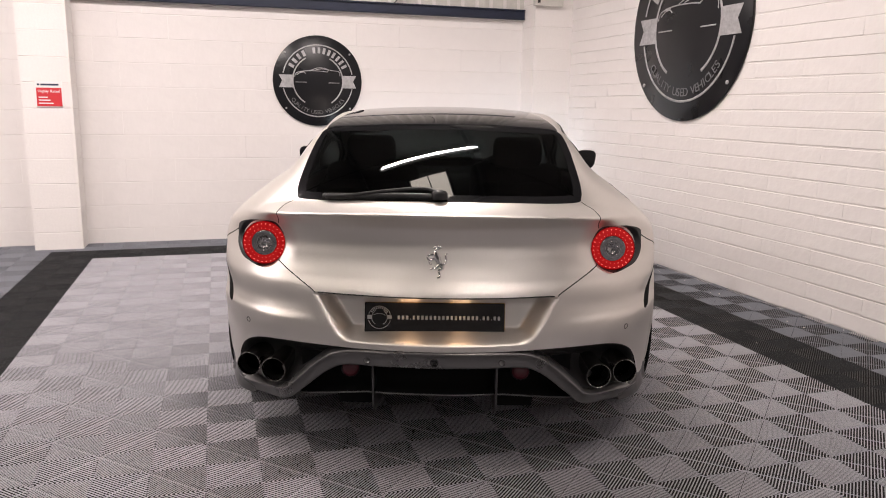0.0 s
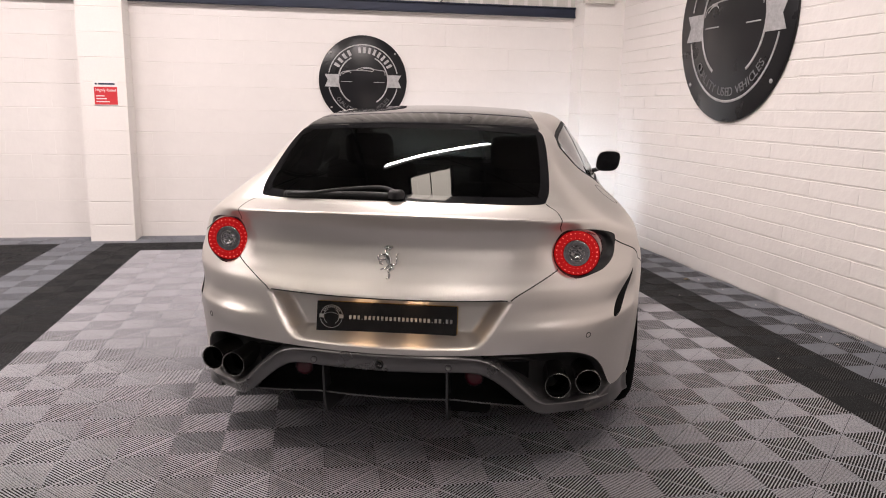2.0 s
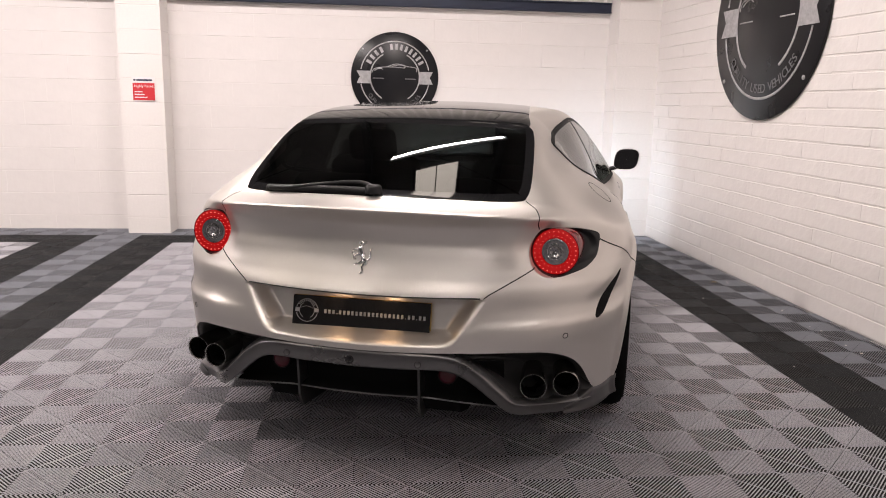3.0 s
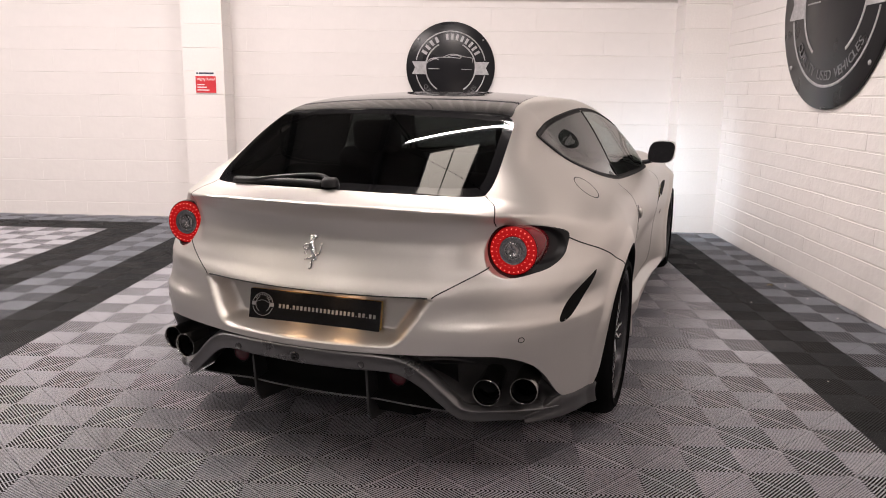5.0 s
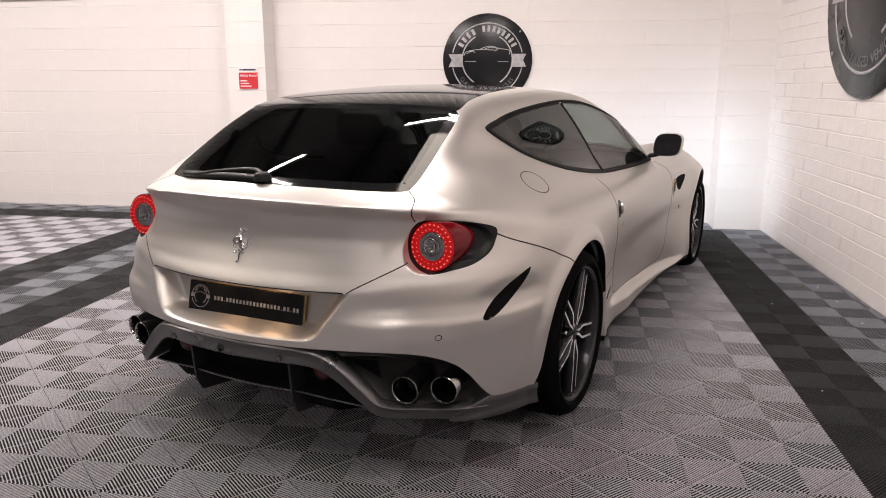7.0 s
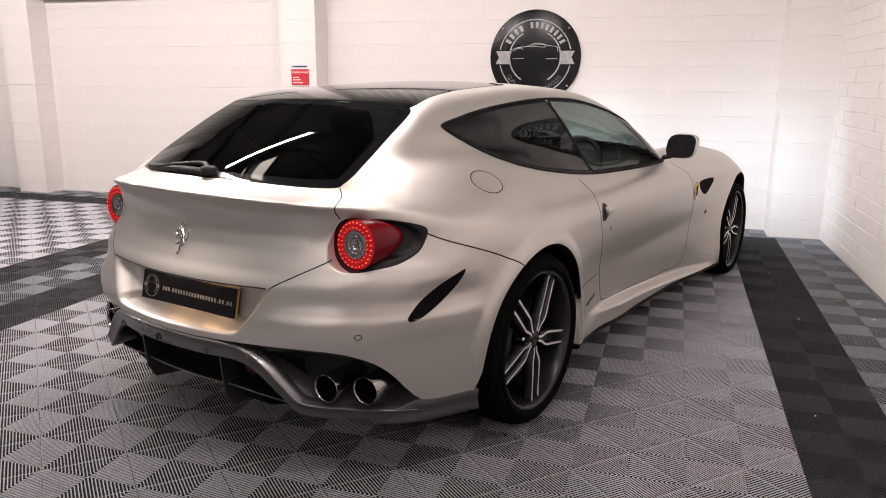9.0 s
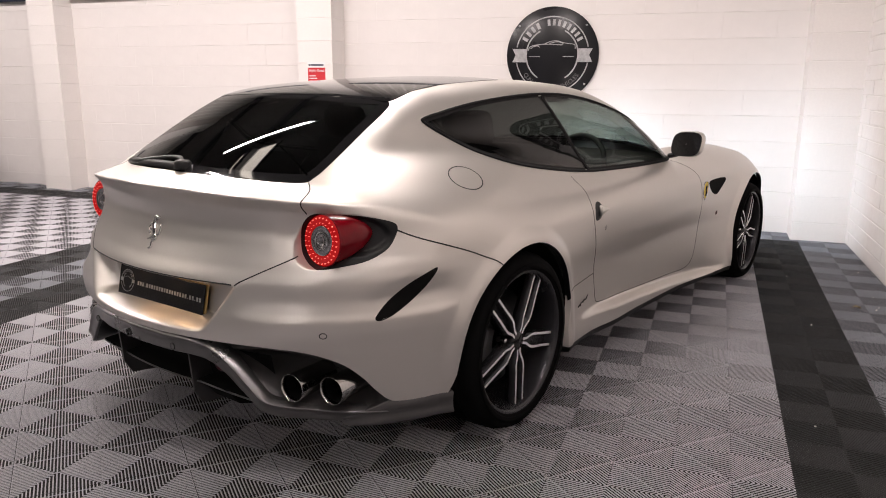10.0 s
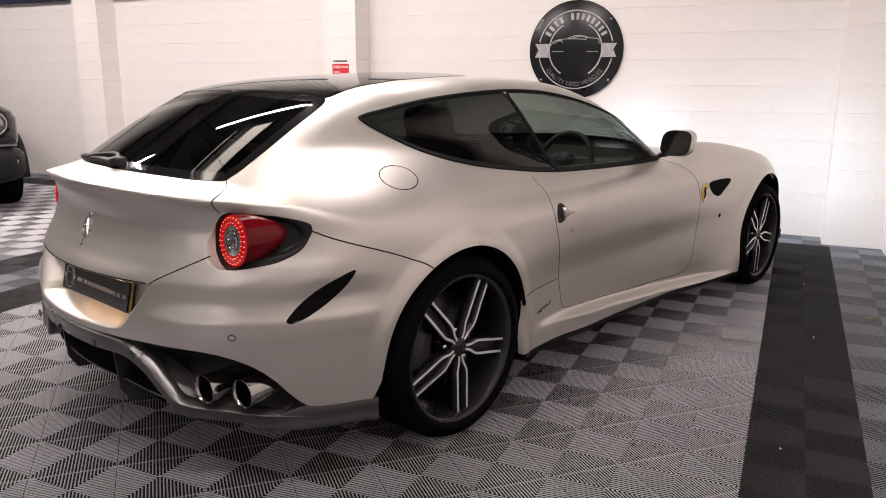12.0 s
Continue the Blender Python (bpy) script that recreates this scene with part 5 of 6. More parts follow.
def build_wheel(R, rim, width):
    wh = []
    tw = width / 2
    V, F = lathe([(rim + 0.004, -tw + 0.02), (rim + 0.03, -tw + 0.002), (R - 0.045, -tw), (R - 0.018, -tw + 0.014), (R - 0.004, -tw + 0.045), (R, 0.0), (R - 0.004, tw - 0.045), (R - 0.018, tw - 0.014), (R - 0.045, tw), (R - 0.058, tw + 0.0015), (R - 0.062, tw - 0.0005), (rim + 0.035, tw), (rim + 0.012, tw - 0.004), (rim + 0.003, tw - 0.014)], 96, "x")
    wh.append(("tyre", V, F, RUBBER, "black low-profile tyre", None))
    W_ = []
    for gx in (-0.06, -0.02, 0.02, 0.06):
        W_.append(lathe([(R + 0.0005, gx - 0.004), (R + 0.0008, gx + 0.004)], 96, "x"))
    V, F = join(*W_)
    wh.append(("tread_groove", V, F, BLACK_MATT, "", "tyre"))
    V, F = lathe([(rim - 0.012, -tw + 0.03), (rim - 0.022, -0.03), (rim - 0.020, tw - 0.05), (rim - 0.012, tw - 0.026), (rim - 0.008, tw - 0.015), (rim + 0.004, tw - 0.011), (rim + 0.0045, tw - 0.018)], 96, "x")
    wh.append(("rim", V, F, RIM_DARK, "dark alloy rim", None))
    V, F = lathe([(rim - 0.0075, tw - 0.0145), (rim - 0.003, tw - 0.0115), (rim + 0.003, tw - 0.0105)], 96, "x")
    wh.append(("rim_edge", V, F, RIM_DARK, "", "rim"))
    faces_top, faces_dark = [], []
    r1 = rim - 0.006
    for k in range(5):
        a = 2 * math.pi * k / 5 + radians(-13)
        ca, sa = math.cos(a), math.sin(a)
        for s in (-1, 1):
            pts = [(0.034, s * 0.008), (0.060, s * 0.011), (0.090, s * 0.023), (0.115, s * 0.0265), (0.19, s * 0.0255), (r1, s * 0.0255)]
            pts = [(u * ca - v * sa, u * sa + v * ca) for u, v in pts]
            V, q = arm(pts, 0.0100, 0, tw - 0.032)
            n = len(q)
            top = [(i * 4, (i + 1) * 4, (i + 1) * 4 + 1, i * 4 + 1) for i in range(n - 1)]
            side_ = []
            for i in range(n - 1):
                for j in (1, 2, 3):
                    side_.append((i * 4 + j, (i + 1) * 4 + j, (i + 1) * 4 + (j + 1) % 4, i * 4 + (j + 1) % 4))
            faces_top.append((V + np.array([0.0006, 0, 0]), top))
            faces_dark.append((V, top + side_))
        # the sunk web between the two arms
        pts = [(0.05, 0.0), (0.12, 0.0), (0.19, 0.0), (r1, 0.0)]
        V = []
        for u in np.linspace(0.05, r1 - 0.002, 12):
            w = np.interp(u, [0.05, 0.095, 0.135, 0.26], [0.008, 0.020, 0.022, 0.022])
            for v_ in (-w, w):
                V.append((tw - 0.034 - 0.016 - 0.01 * (u - 0.05) / 0.2, u * ca - v_ * sa, u * sa + v_ * ca))
        faces_dark.append((np.array(V), [(2 * i, 2 * i + 1, 2 * i + 3, 2 * i + 2) for i in range(11)]))
    for k in range(5):
        wh.append(("spoke", *join(*faces_dark[k * 3:k * 3 + 3]), RIM_DARK, "twin-armed alloy spoke", None))
        wh.append(("cut_face", *join(*faces_top[k * 2:k * 2 + 2]), RIM_CUT, "bright diamond-cut face", "spoke"))
    V, F = lathe([(0.044, tw - 0.10), (0.043, tw - 0.040), (0.036, tw - 0.034), (0.030, tw - 0.031), (0.0, tw - 0.029)], 40, "x")
    wh.append(("hub_cap", V, F, BLACK_GLOSS, "black centre cap", None))
    for k in range(5):
        a = 2 * math.pi * (k + 0.5) / 5 + radians(-13)
        V, F = lathe([(0.012, tw - 0.09), (0.012, tw - 0.052), (0.009, tw - 0.046), (0.0, tw - 0.046)], 10, "x")
        wh.append(("wheel_bolt", V + np.array([0, 0.066 * math.cos(a), 0.066 * math.sin(a)]), F, CHROME, "", None))
    V, F = lathe([(0.06, 0.02), (0.19, 0.02), (0.192, 0.008), (0.19, -0.010), (0.06, -0.010)], 64, "x")
    wh.append(("brake_disc", V, F, DISC, "dull steel brake disc", None))
    P = [(0.0, 0.165 * math.cos(radians(t)), 0.165 * math.sin(radians(t))) for t in np.linspace(150, 215, 14)]
    V, F = sweep(P, [(-0.04, -0.045), (0.04, -0.045), (0.045, 0.03), (0.02, 0.045), (-0.04, 0.045)], up=(1, 0, 0))
    wh.append(("brake_caliper", V + np.array([0.03, 0, 0]), F, CALIPER, "dark brake caliper", None))
    return wh


def set_wheel(parts, m, flip):
    root = None
    last = {}
    for name, V, F, mat, label, under in parts:
        V = np.asarray(V, float)
        if flip:
            V, F = V * np.array([-1, 1, 1]), [f[::-1] for f in F]
        Vw = [m @ Vector(v) for v in V]
        if root is None:
            root = part("wheel", Vw, F, mat, car, "black tyre on a dark five-spoke alloy wheel")
            last["tyre"] = root
            continue
        ob = part(name, Vw, F, mat, root, label)
        last[name] = ob


rear_w, front_w = build_wheel(0.356, 0.282, 0.295), build_wheel(0.342, 0.272, 0.250)
for s in (1, -1):
    set_wheel(rear_w, pose(s * 0.828, 0, 0.356), s < 0)
    set_wheel(front_w, pose(s * 0.848, FW_Y, 0.342), s < 0)
    # wheel arch liners and their rolled edge
    for yc in (0.0, FW_Y):
        aa = np.linspace(-0.10 if yc == 0.0 else 0.15, math.pi + 0.35, 40)
        V = [(s * x, yc + (RW + 0.004) * math.cos(t), ARCH_Z + (RW + 0.004) * math.sin(t)) for t in aa for x in (0.50, 0.935 if yc == 0.0 else 0.925)]
        part("arch_liner", V, [f if s > 0 else f[::-1] for f in grid_faces(40, 2)], BLACK_MATT, car, "black wheel arch liner")
        V = [(s * 0.50, yc + f * (RW + 0.004) * math.cos(t), ARCH_Z + f * (RW + 0.004) * math.sin(t)) for f in (1.0, 0.02) for t in aa]
        part("arch_liner", V, grid_faces(2, 40), BLACK_MATT, car)
        ae = np.linspace(0.0, math.pi, 70)
        yy, ze = yc + RW * np.cos(ae), ARCH_Z + RW * np.sin(ae)
        P = on_side(yy, ze)
        Vi = np.concatenate([P, P + np.array([-0.018, 0, 0]), np.stack([P[:, 0] - 0.035, yc + (RW + 0.012) * np.cos(ae), ARCH_Z + (RW + 0.012) * np.sin(ae)], 1)])
        part("arch_edge", Vi * np.array([s, 1, 1]), grid_faces(3, 70, flip=s < 0), BLACK_SATIN, car, "folded wheel arch edge")
# the tail end of each sill, which closes in on the tyre below the axle
zs = np.linspace(0.234, 0.455, 26)
ye = np.sqrt(np.maximum(RW * RW - (zs - ARCH_Z) ** 2, 0)) * (zs > ARCH_Z) + RW * (zs <= ARCH_Z) - 0.034 * sstep(0.45, 0.30, zs)
for s in (1, -1):
    q = np.concatenate([on_side(ye + (RW + 0.004 - ye) * f_, zs, 1, 0.0003) for f_ in np.linspace(0, 1, 8)])
    lip_ = on_side(ye, zs, 1, 0.0003) + np.array([-0.03, 0.002, 0])
    V = np.concatenate([lip_, q]) * np.array([s, 1, 1])
    part("sill_end", V, grid_faces(9, 26, flip=s > 0), PAINT, car, normals=np.concatenate([body_n(lip_), body_n(q)]) * np.array([s, 1, 1]))
# floor pan and dark sill blade
V = [(x, y, z) for x, y, z in ((-0.80, -0.55, 0.17), (0.80, -0.55, 0.17), (0.80, 3.85, 0.17), (-0.80, 3.85, 0.17), (-0.80, -0.55, 0.24), (0.80, -0.55, 0.24), (0.80, 3.85, 0.24), (-0.80, 3.85, 0.24))]
part("floor_pan", V, [(3, 2, 1, 0), (4, 5, 6, 7), (0, 1, 5, 4), (1, 2, 6, 5), (2, 3, 7, 6), (3, 0, 4, 7)], BLACK_MATT, car, "black floor pan", smooth=False)
for s in (1, -1):
    yy = np.linspace(RW - 0.005, FW_Y - RW + 0.005, 50)
    P = on_side(yy, sill_low(yy) + 0.004)
    V = np.concatenate([P + np.array([-0.002, 0, 0]), P + np.array([-0.012, 0, -0.035]), P + np.array([-0.10, 0, -0.050])])
    part("sill_blade", V * np.array([s, 1, 1]), grid_faces(3, 50, flip=s > 0), BLACK_SATIN, car, "black lower sill blade")

# ---- mirrors
for s in (1, -1):
    n, m = 24, 36
    V = []
    for i in range(n + 1):
        u = -math.pi / 2 + math.pi * i / n
        for j in range(m):
            t = 2 * math.pi * j / m
            cx_, cz_ = math.cos(t), math.sin(t)
            rx, rz = abs(cx_) ** 0.62 * math.copysign(1, cx_), abs(cz_) ** 0.62 * math.copysign(1, cz_)
            y = 0.075 * math.sin(u) if u > 0 else 0.028 * math.sin(u)
            k = math.cos(u) ** (0.75 if u > 0 else 0.25)
            V.append((s * (0.965 + 0.080 * rx * k + 0.010 * rz * k), 1.665 + y + 0.012 * rx * k, 1.028 + 0.070 * rz * k))
    mi = part("door_mirror", V, grid_faces(n + 1, m, True, flip=s < 0), PAINT, car, "silver door mirror with dark glass")
    V = []
    for k in (1.0, 0.97, 0.5, 0.02):
        for j in range(m):
            t = 2 * math.pi * j / m
            cx_, cz_ = math.cos(t), math.sin(t)
            rx, rz = abs(cx_) ** 0.62 * math.copysign(1, cx_), abs(cz_) ** 0.62 * math.copysign(1, cz_)
            V.append((s * (0.963 + 0.076 * rx * k + 0.010 * rz * k), 1.6345 + 0.012 * rx * k - (0.003 if k < 1 else 0), 1.028 + 0.066 * rz * k))
    part("mirror_glass", V, grid_faces(4, m, True, flip=s < 0), BLACK_GLOSS, mi, "dark mirror glass", smooth=False)
    V, F = sweep(curve3([(s * 0.85, 1.70, 0.955), (s * 0.89, 1.69, 0.965), (s * 0.935, 1.68, 0.982)], 10), ring(0.022, 12, 0.014), up=(0, 0, 1))
    part("mirror_stalk", V, F, BLACK_SATIN, mi)

# ---- side details on both flanks
for mir in (False, True):
    s = -1 if mir else 1
    m = np.array([s, 1, 1])
    o = curve3([(2.155, 0.768), (2.25, 0.778), (2.41, 0.774), (2.440, 0.755), (2.37, 0.712), (2.305, 0.680), (2.24, 0.690), (2.18, 0.726)], 40, True)
    patch(o, side_project, 5, 0.0015, BLACK_MATT, "wing_vent", "black wing vent", mirror=mir, edge=0.003)
    o = curve3([(2.063, 0.765), (2.097, 0.777), (2.130, 0.765), (2.136, 0.725), (2.118, 0.685), (2.097, 0.665), (2.077, 0.685), (2.058, 0.725)], 40, True)
    sh = patch(o, side_project, 5, 0.003, SHIELD_YELLOW, "wing_shield", "small yellow enamel shield", mirror=mir, edge=0.004)
    q = on_side(o[:, 0], o[:, 1])
    strip(q * m, body_n(q) * m, 0.005, 0.004, CHROME, "shield_rim", closed=True)
    p = curve3([(2.099, 0.752), (2.093, 0.732), (2.103, 0.712), (2.095, 0.692)], 12)
    q = on_side(p[:, 0], p[:, 1], 1, 0.004)
    V, F = sweep(q * m, ring(0.006, 6), up=(s, 0, 0))
    part("shield_mark", V, F, BLACK_SATIN, car)
    # flush door handle in its scoop
    o = curve3([(0.606, 0.795), (0.620, 0.829), (0.655, 0.828), (0.690, 0.79), (0.660, 0.754), (0.618, 0.752)], 36, True)
    patch(o, side_project, 4, 0.0012, BLACK_SATIN, "handle_scoop", "dark handle scoop", mirror=mir, edge=0.002)
    q = curve3([(0.648, 0.790), (0.675, 0.790), (0.71, 0.789), (0.745, 0.787)], 16)
    P = on_side(q[:, 0], q[:, 1], 1, 0.004)
    V, F = sweep(P * m, ring(0.027, 12, 0.013), up=(s, 0, 0), scale=np.linspace(1.0, 0.12, 16))
    part("door_handle", V, F, PAINT, car, "silver teardrop door handle")
    o = np.stack([0.735 + 0.007 * np.cos(tt), 0.700 + 0.009 * np.sin(tt)], 1)
    q = on_side(o[:, 0], o[:, 1])
    strip(q * m, body_n(q) * m, 0.002, 0.0006, SEAM, "lock_ring", closed=True)
    o = np.stack([2.345 + 0.014 * np.cos(tt), 0.555 + 0.014 * np.sin(tt)], 1)
    patch(o, side_project, 3, 0.002, LAMP_RED, "side_marker", "small dark red side marker", mirror=mir)
    # a designer's script on the sill, as a thin unreadable stroke
    q = curve3([(0.50, 0.372), (0.515, 0.380), (0.525, 0.376), (0.545, 0.388), (0.56, 0.384), (0.575, 0.391), (0.59, 0.388), (0.62, 0.400)], 40)
    P = on_side(q[:, 0], q[:, 1] + 0.0035 * np.sin(np.linspace(0, 40, 40)), 1, 0.001)
    V, F = sweep(P * m, ring(0.0022, 5), up=(s, 0, 0))
    part("script_mark", V, F, SEAM, car, "thin dark script mark")

# ---- cabin behind the glass
def soft_box(b, bev, mat, name, parent, label=""):
    return from_bm(name, box_bm(*b, bev, 3), mat, parent, label, smooth=True)


cab = part("cabin_floor", [(-0.74, -0.7, 0.50), (0.74, -0.7, 0.50), (0.74, 2.2, 0.36), (-0.74, 2.2, 0.36)], [(0, 1, 2, 3)], TRIM_DARK, car, "dark cabin floor", smooth=False)
soft_box((-0.52, 0.52, -0.72, -0.20, 0.70, 0.80), 0.03, TRIM_DARK, "load_floor", cab, "dark boot floor")
soft_box((-0.78, 0.78, 1.62, 2.22, 0.66, 0.93), 0.07, LEATHER, "dashboard", cab, "black leather dashboard")
for s in (-1, 1):
    soft_box((s * 0.39 - 0.26, s * 0.39 + 0.26, 0.62, 1.16, 0.42, 0.60), 0.05, LEATHER, "seat_cushion", cab, "black leather seat")
    bk = soft_box((s * 0.39 - 0.25, s * 0.39 + 0.25, -0.07, 0.07, 0.0, 0.58), 0.06, LEATHER, "seat_back", cab)
    bk.matrix_basis = pose(0, 0.60, 0.52, 16, 0, 0)
    hr = soft_box((s * 0.39 - 0.13, s * 0.39 + 0.13, -0.05, 0.05, 0.0, 0.17), 0.045, LEATHER, "head_rest", cab)
    hr.matrix_basis = pose(0, 0.42, 1.06, 12, 0, 0)
    soft_box((s * 0.36 - 0.22, s * 0.36 + 0.22, -0.02, 0.42, 0.46, 0.62), 0.05, LEATHER, "rear_seat", cab)
    rb = soft_box((s * 0.36 - 0.22, s * 0.36 + 0.22, -0.06, 0.06, 0.0, 0.46), 0.05, LEATHER, "rear_backrest", cab)
    rb.matrix_basis = pose(0, -0.06, 0.60, 18, 0, 0)
V, F = lathe([(0.165 + 0.016 * math.cos(t), 0.016 * math.sin(t)) for t in np.linspace(0, 2 * math.pi, 12)], 48, "y")
sw = part("steering_wheel", V, F, LEATHER, cab, "black steering wheel")
sw.matrix_basis = pose(0.38, 1.50, 0.90, -22, 0, 0)
for a in (0, 180, 270):
    b_ = box("wheel_spoke", (0.03, 0.16, -0.012, 0.012, -0.02, 0.02), TRIM_DARK, sw)
    b_.matrix_basis = Matrix.Rotation(radians(-a), 4, "Y")
V, F = lathe([(0.0, -0.03), (0.05, -0.03), (0.06, 0.0), (0.05, 0.05), (0.0, 0.05)], 24, "y")
part("wheel_boss", V, F, TRIM_DARK, sw)
yy = np.linspace(-0.25, 1.15, 30)
V = []
for y in yy:
    for x in np.linspace(-1, 1, 12) * np.interp(y, [-0.25, 0.3, 1.15], [0.42, 0.50, 0.52]):
        V.append(on_top(x, y, -0.040))
part("headliner", V, grid_faces(30, 12), HEADLINER, cab, "grey headliner")

# dark lining inside the rear pillars
for s in (1, -1):
    V = []
    for y in np.linspace(-0.70, -0.20, 24):
        zt = 1.027 + 0.60 * (y + 0.845) - 0.14 * (y + 0.845) ** 2 - 0.11
        for f_ in np.linspace(0, 1, 16):
            V.append(on_side(y, 0.84 + f_ * (zt - 0.84), 1, -0.05) * np.array([s, 1, 1]))
    part("pillar_lining", V, grid_faces(24, 16, flip=s < 0), TRIM_DARK, cab, "dark pillar lining")

# ---- the nose, mostly out of sight
for mir in (False, True):
    s = -1 if mir else 1

    def on_nose(a, z, off=0.0):
        a, z = np.broadcast_arrays(np.asarray(a, float), np.asarray(z, float))
        ar = np.radians(a)
        o = np.stack([np.zeros_like(ar), np.full_like(ar, FW_Y), z], -1)
        p = shoot(o, np.stack([np.sin(ar), np.cos(ar), np.zeros_like(ar)], -1), 1.5)
        return p + body_n(p) * off
    o = curve3([(34, 0.58), (40, 0.61), (46, 0.64), (49, 0.655), (47, 0.62), (43, 0.58), (37, 0.55)], 40, True)
    patch(o, on_nose, 5, 0.003, HEAD_LAMP, "headlamp", "lit headlamp", mirror=mir)
    li = bpy.data.lights.new("headlamp_light", "SPOT")
    li.energy, li.color, li.spot_size, li.spot_blend, li.shadow_soft_size = 22.0, (0.72, 0.87, 1.0), radians(150), 1.0, 0.06
    lo = new("headlamp_light", li)
    lo.parent = car
    lo.matrix_basis = look((s * 0.70, 3.83, 0.63), (s * 0.75 + 0.10, 6.0, 0.44))
o = np.stack([0.0 + 34 * np.cos(tt), 0.36 + 0.10 * np.sin(tt)], 1)
patch(o, on_nose, 5, 0.002, BLACK_MATT, "grille", "black front grille")


# ---------------------------------------------------------------- the dark off-roader in the next bay
SUV_PAINT = material("dark_grey_green_paint", (0.020, 0.022, 0.021), 0.25, vary=0.1, scale=4, coat=0.5)
suv = thing("off_road_car", pose(-5.90, 5.84, 0, 0, 0, -111.7), "dark grey-green compact off-road car with black cladding, parked", "car")


def shell(name, ys, half, zlo, zhi, r_, mat, label=""):
    """A rounded box whose width and heights change along y."""
    V = []
    n = 20
    for y, h, a, b in zip(ys, half, zlo, zhi):
        for j in range(n):
            t = 2 * math.pi * (j + 0.5) / n
            c, s = math.cos(t), math.sin(t)
            V.append((h * math.copysign(abs(c) ** r_, c), y, (a + b) / 2 + (b - a) / 2 * math.copysign(abs(s) ** r_, s)))
    F = grid_faces(len(ys), n, True, flip=True) + [tuple(range(n)), tuple((len(ys) - 1) * n + j for j in range(n))[::-1]]
    return part(name, V, F, mat, suv, label)


shell("body", [-2.05, -2.0, -1.6, 0.0, 1.2, 1.75, 1.93, 1.98], [0.78, 0.87, 0.90, 0.90, 0.90, 0.86, 0.80, 0.70], [0.55, 0.50, 0.48, 0.48, 0.48, 0.55, 0.62, 0.70], [1.05, 1.12, 1.14, 1.13, 1.13, 1.10, 1.06, 0.98], 0.45, SUV_PAINT, "dark grey-green body")
shell("cabin", [-1.98, -1.9, -1.5, -0.2, 0.35, 0.95], [0.68, 0.74, 0.76, 0.76, 0.74, 0.78], [1.05] * 6, [1.25, 1.62, 1.70, 1.70, 1.62, 1.10], 0.42, BLACK_GLOSS, "dark glazed cabin")
shell("roof", [-1.9, -1.85, -1.4, -0.2, 0.25, 0.32], [0.60, 0.70, 0.72, 0.72, 0.70, 0.6], [1.60, 1.60, 1.66, 1.66, 1.58, 1.58], [1.66, 1.70, 1.745, 1.74, 1.665, 1.62], 0.5, SUV_PAINT)
shell("front_bumper", [1.45, 1.75, 1.98, 2.06, 2.08], [0.90, 0.90, 0.84, 0.74, 0.60], [0.34, 0.32, 0.30, 0.34, 0.38], [0.66, 0.68, 0.68, 0.64, 0.60], 0.45, BLACK_SATIN, "black front bumper")
shell("rear_bumper", [-2.12, -2.08, -1.6], [0.70, 0.82, 0.90], [0.36, 0.34, 0.34], [0.62, 0.66, 0.66], 0.45, BLACK_SATIN, "black rear bumper")
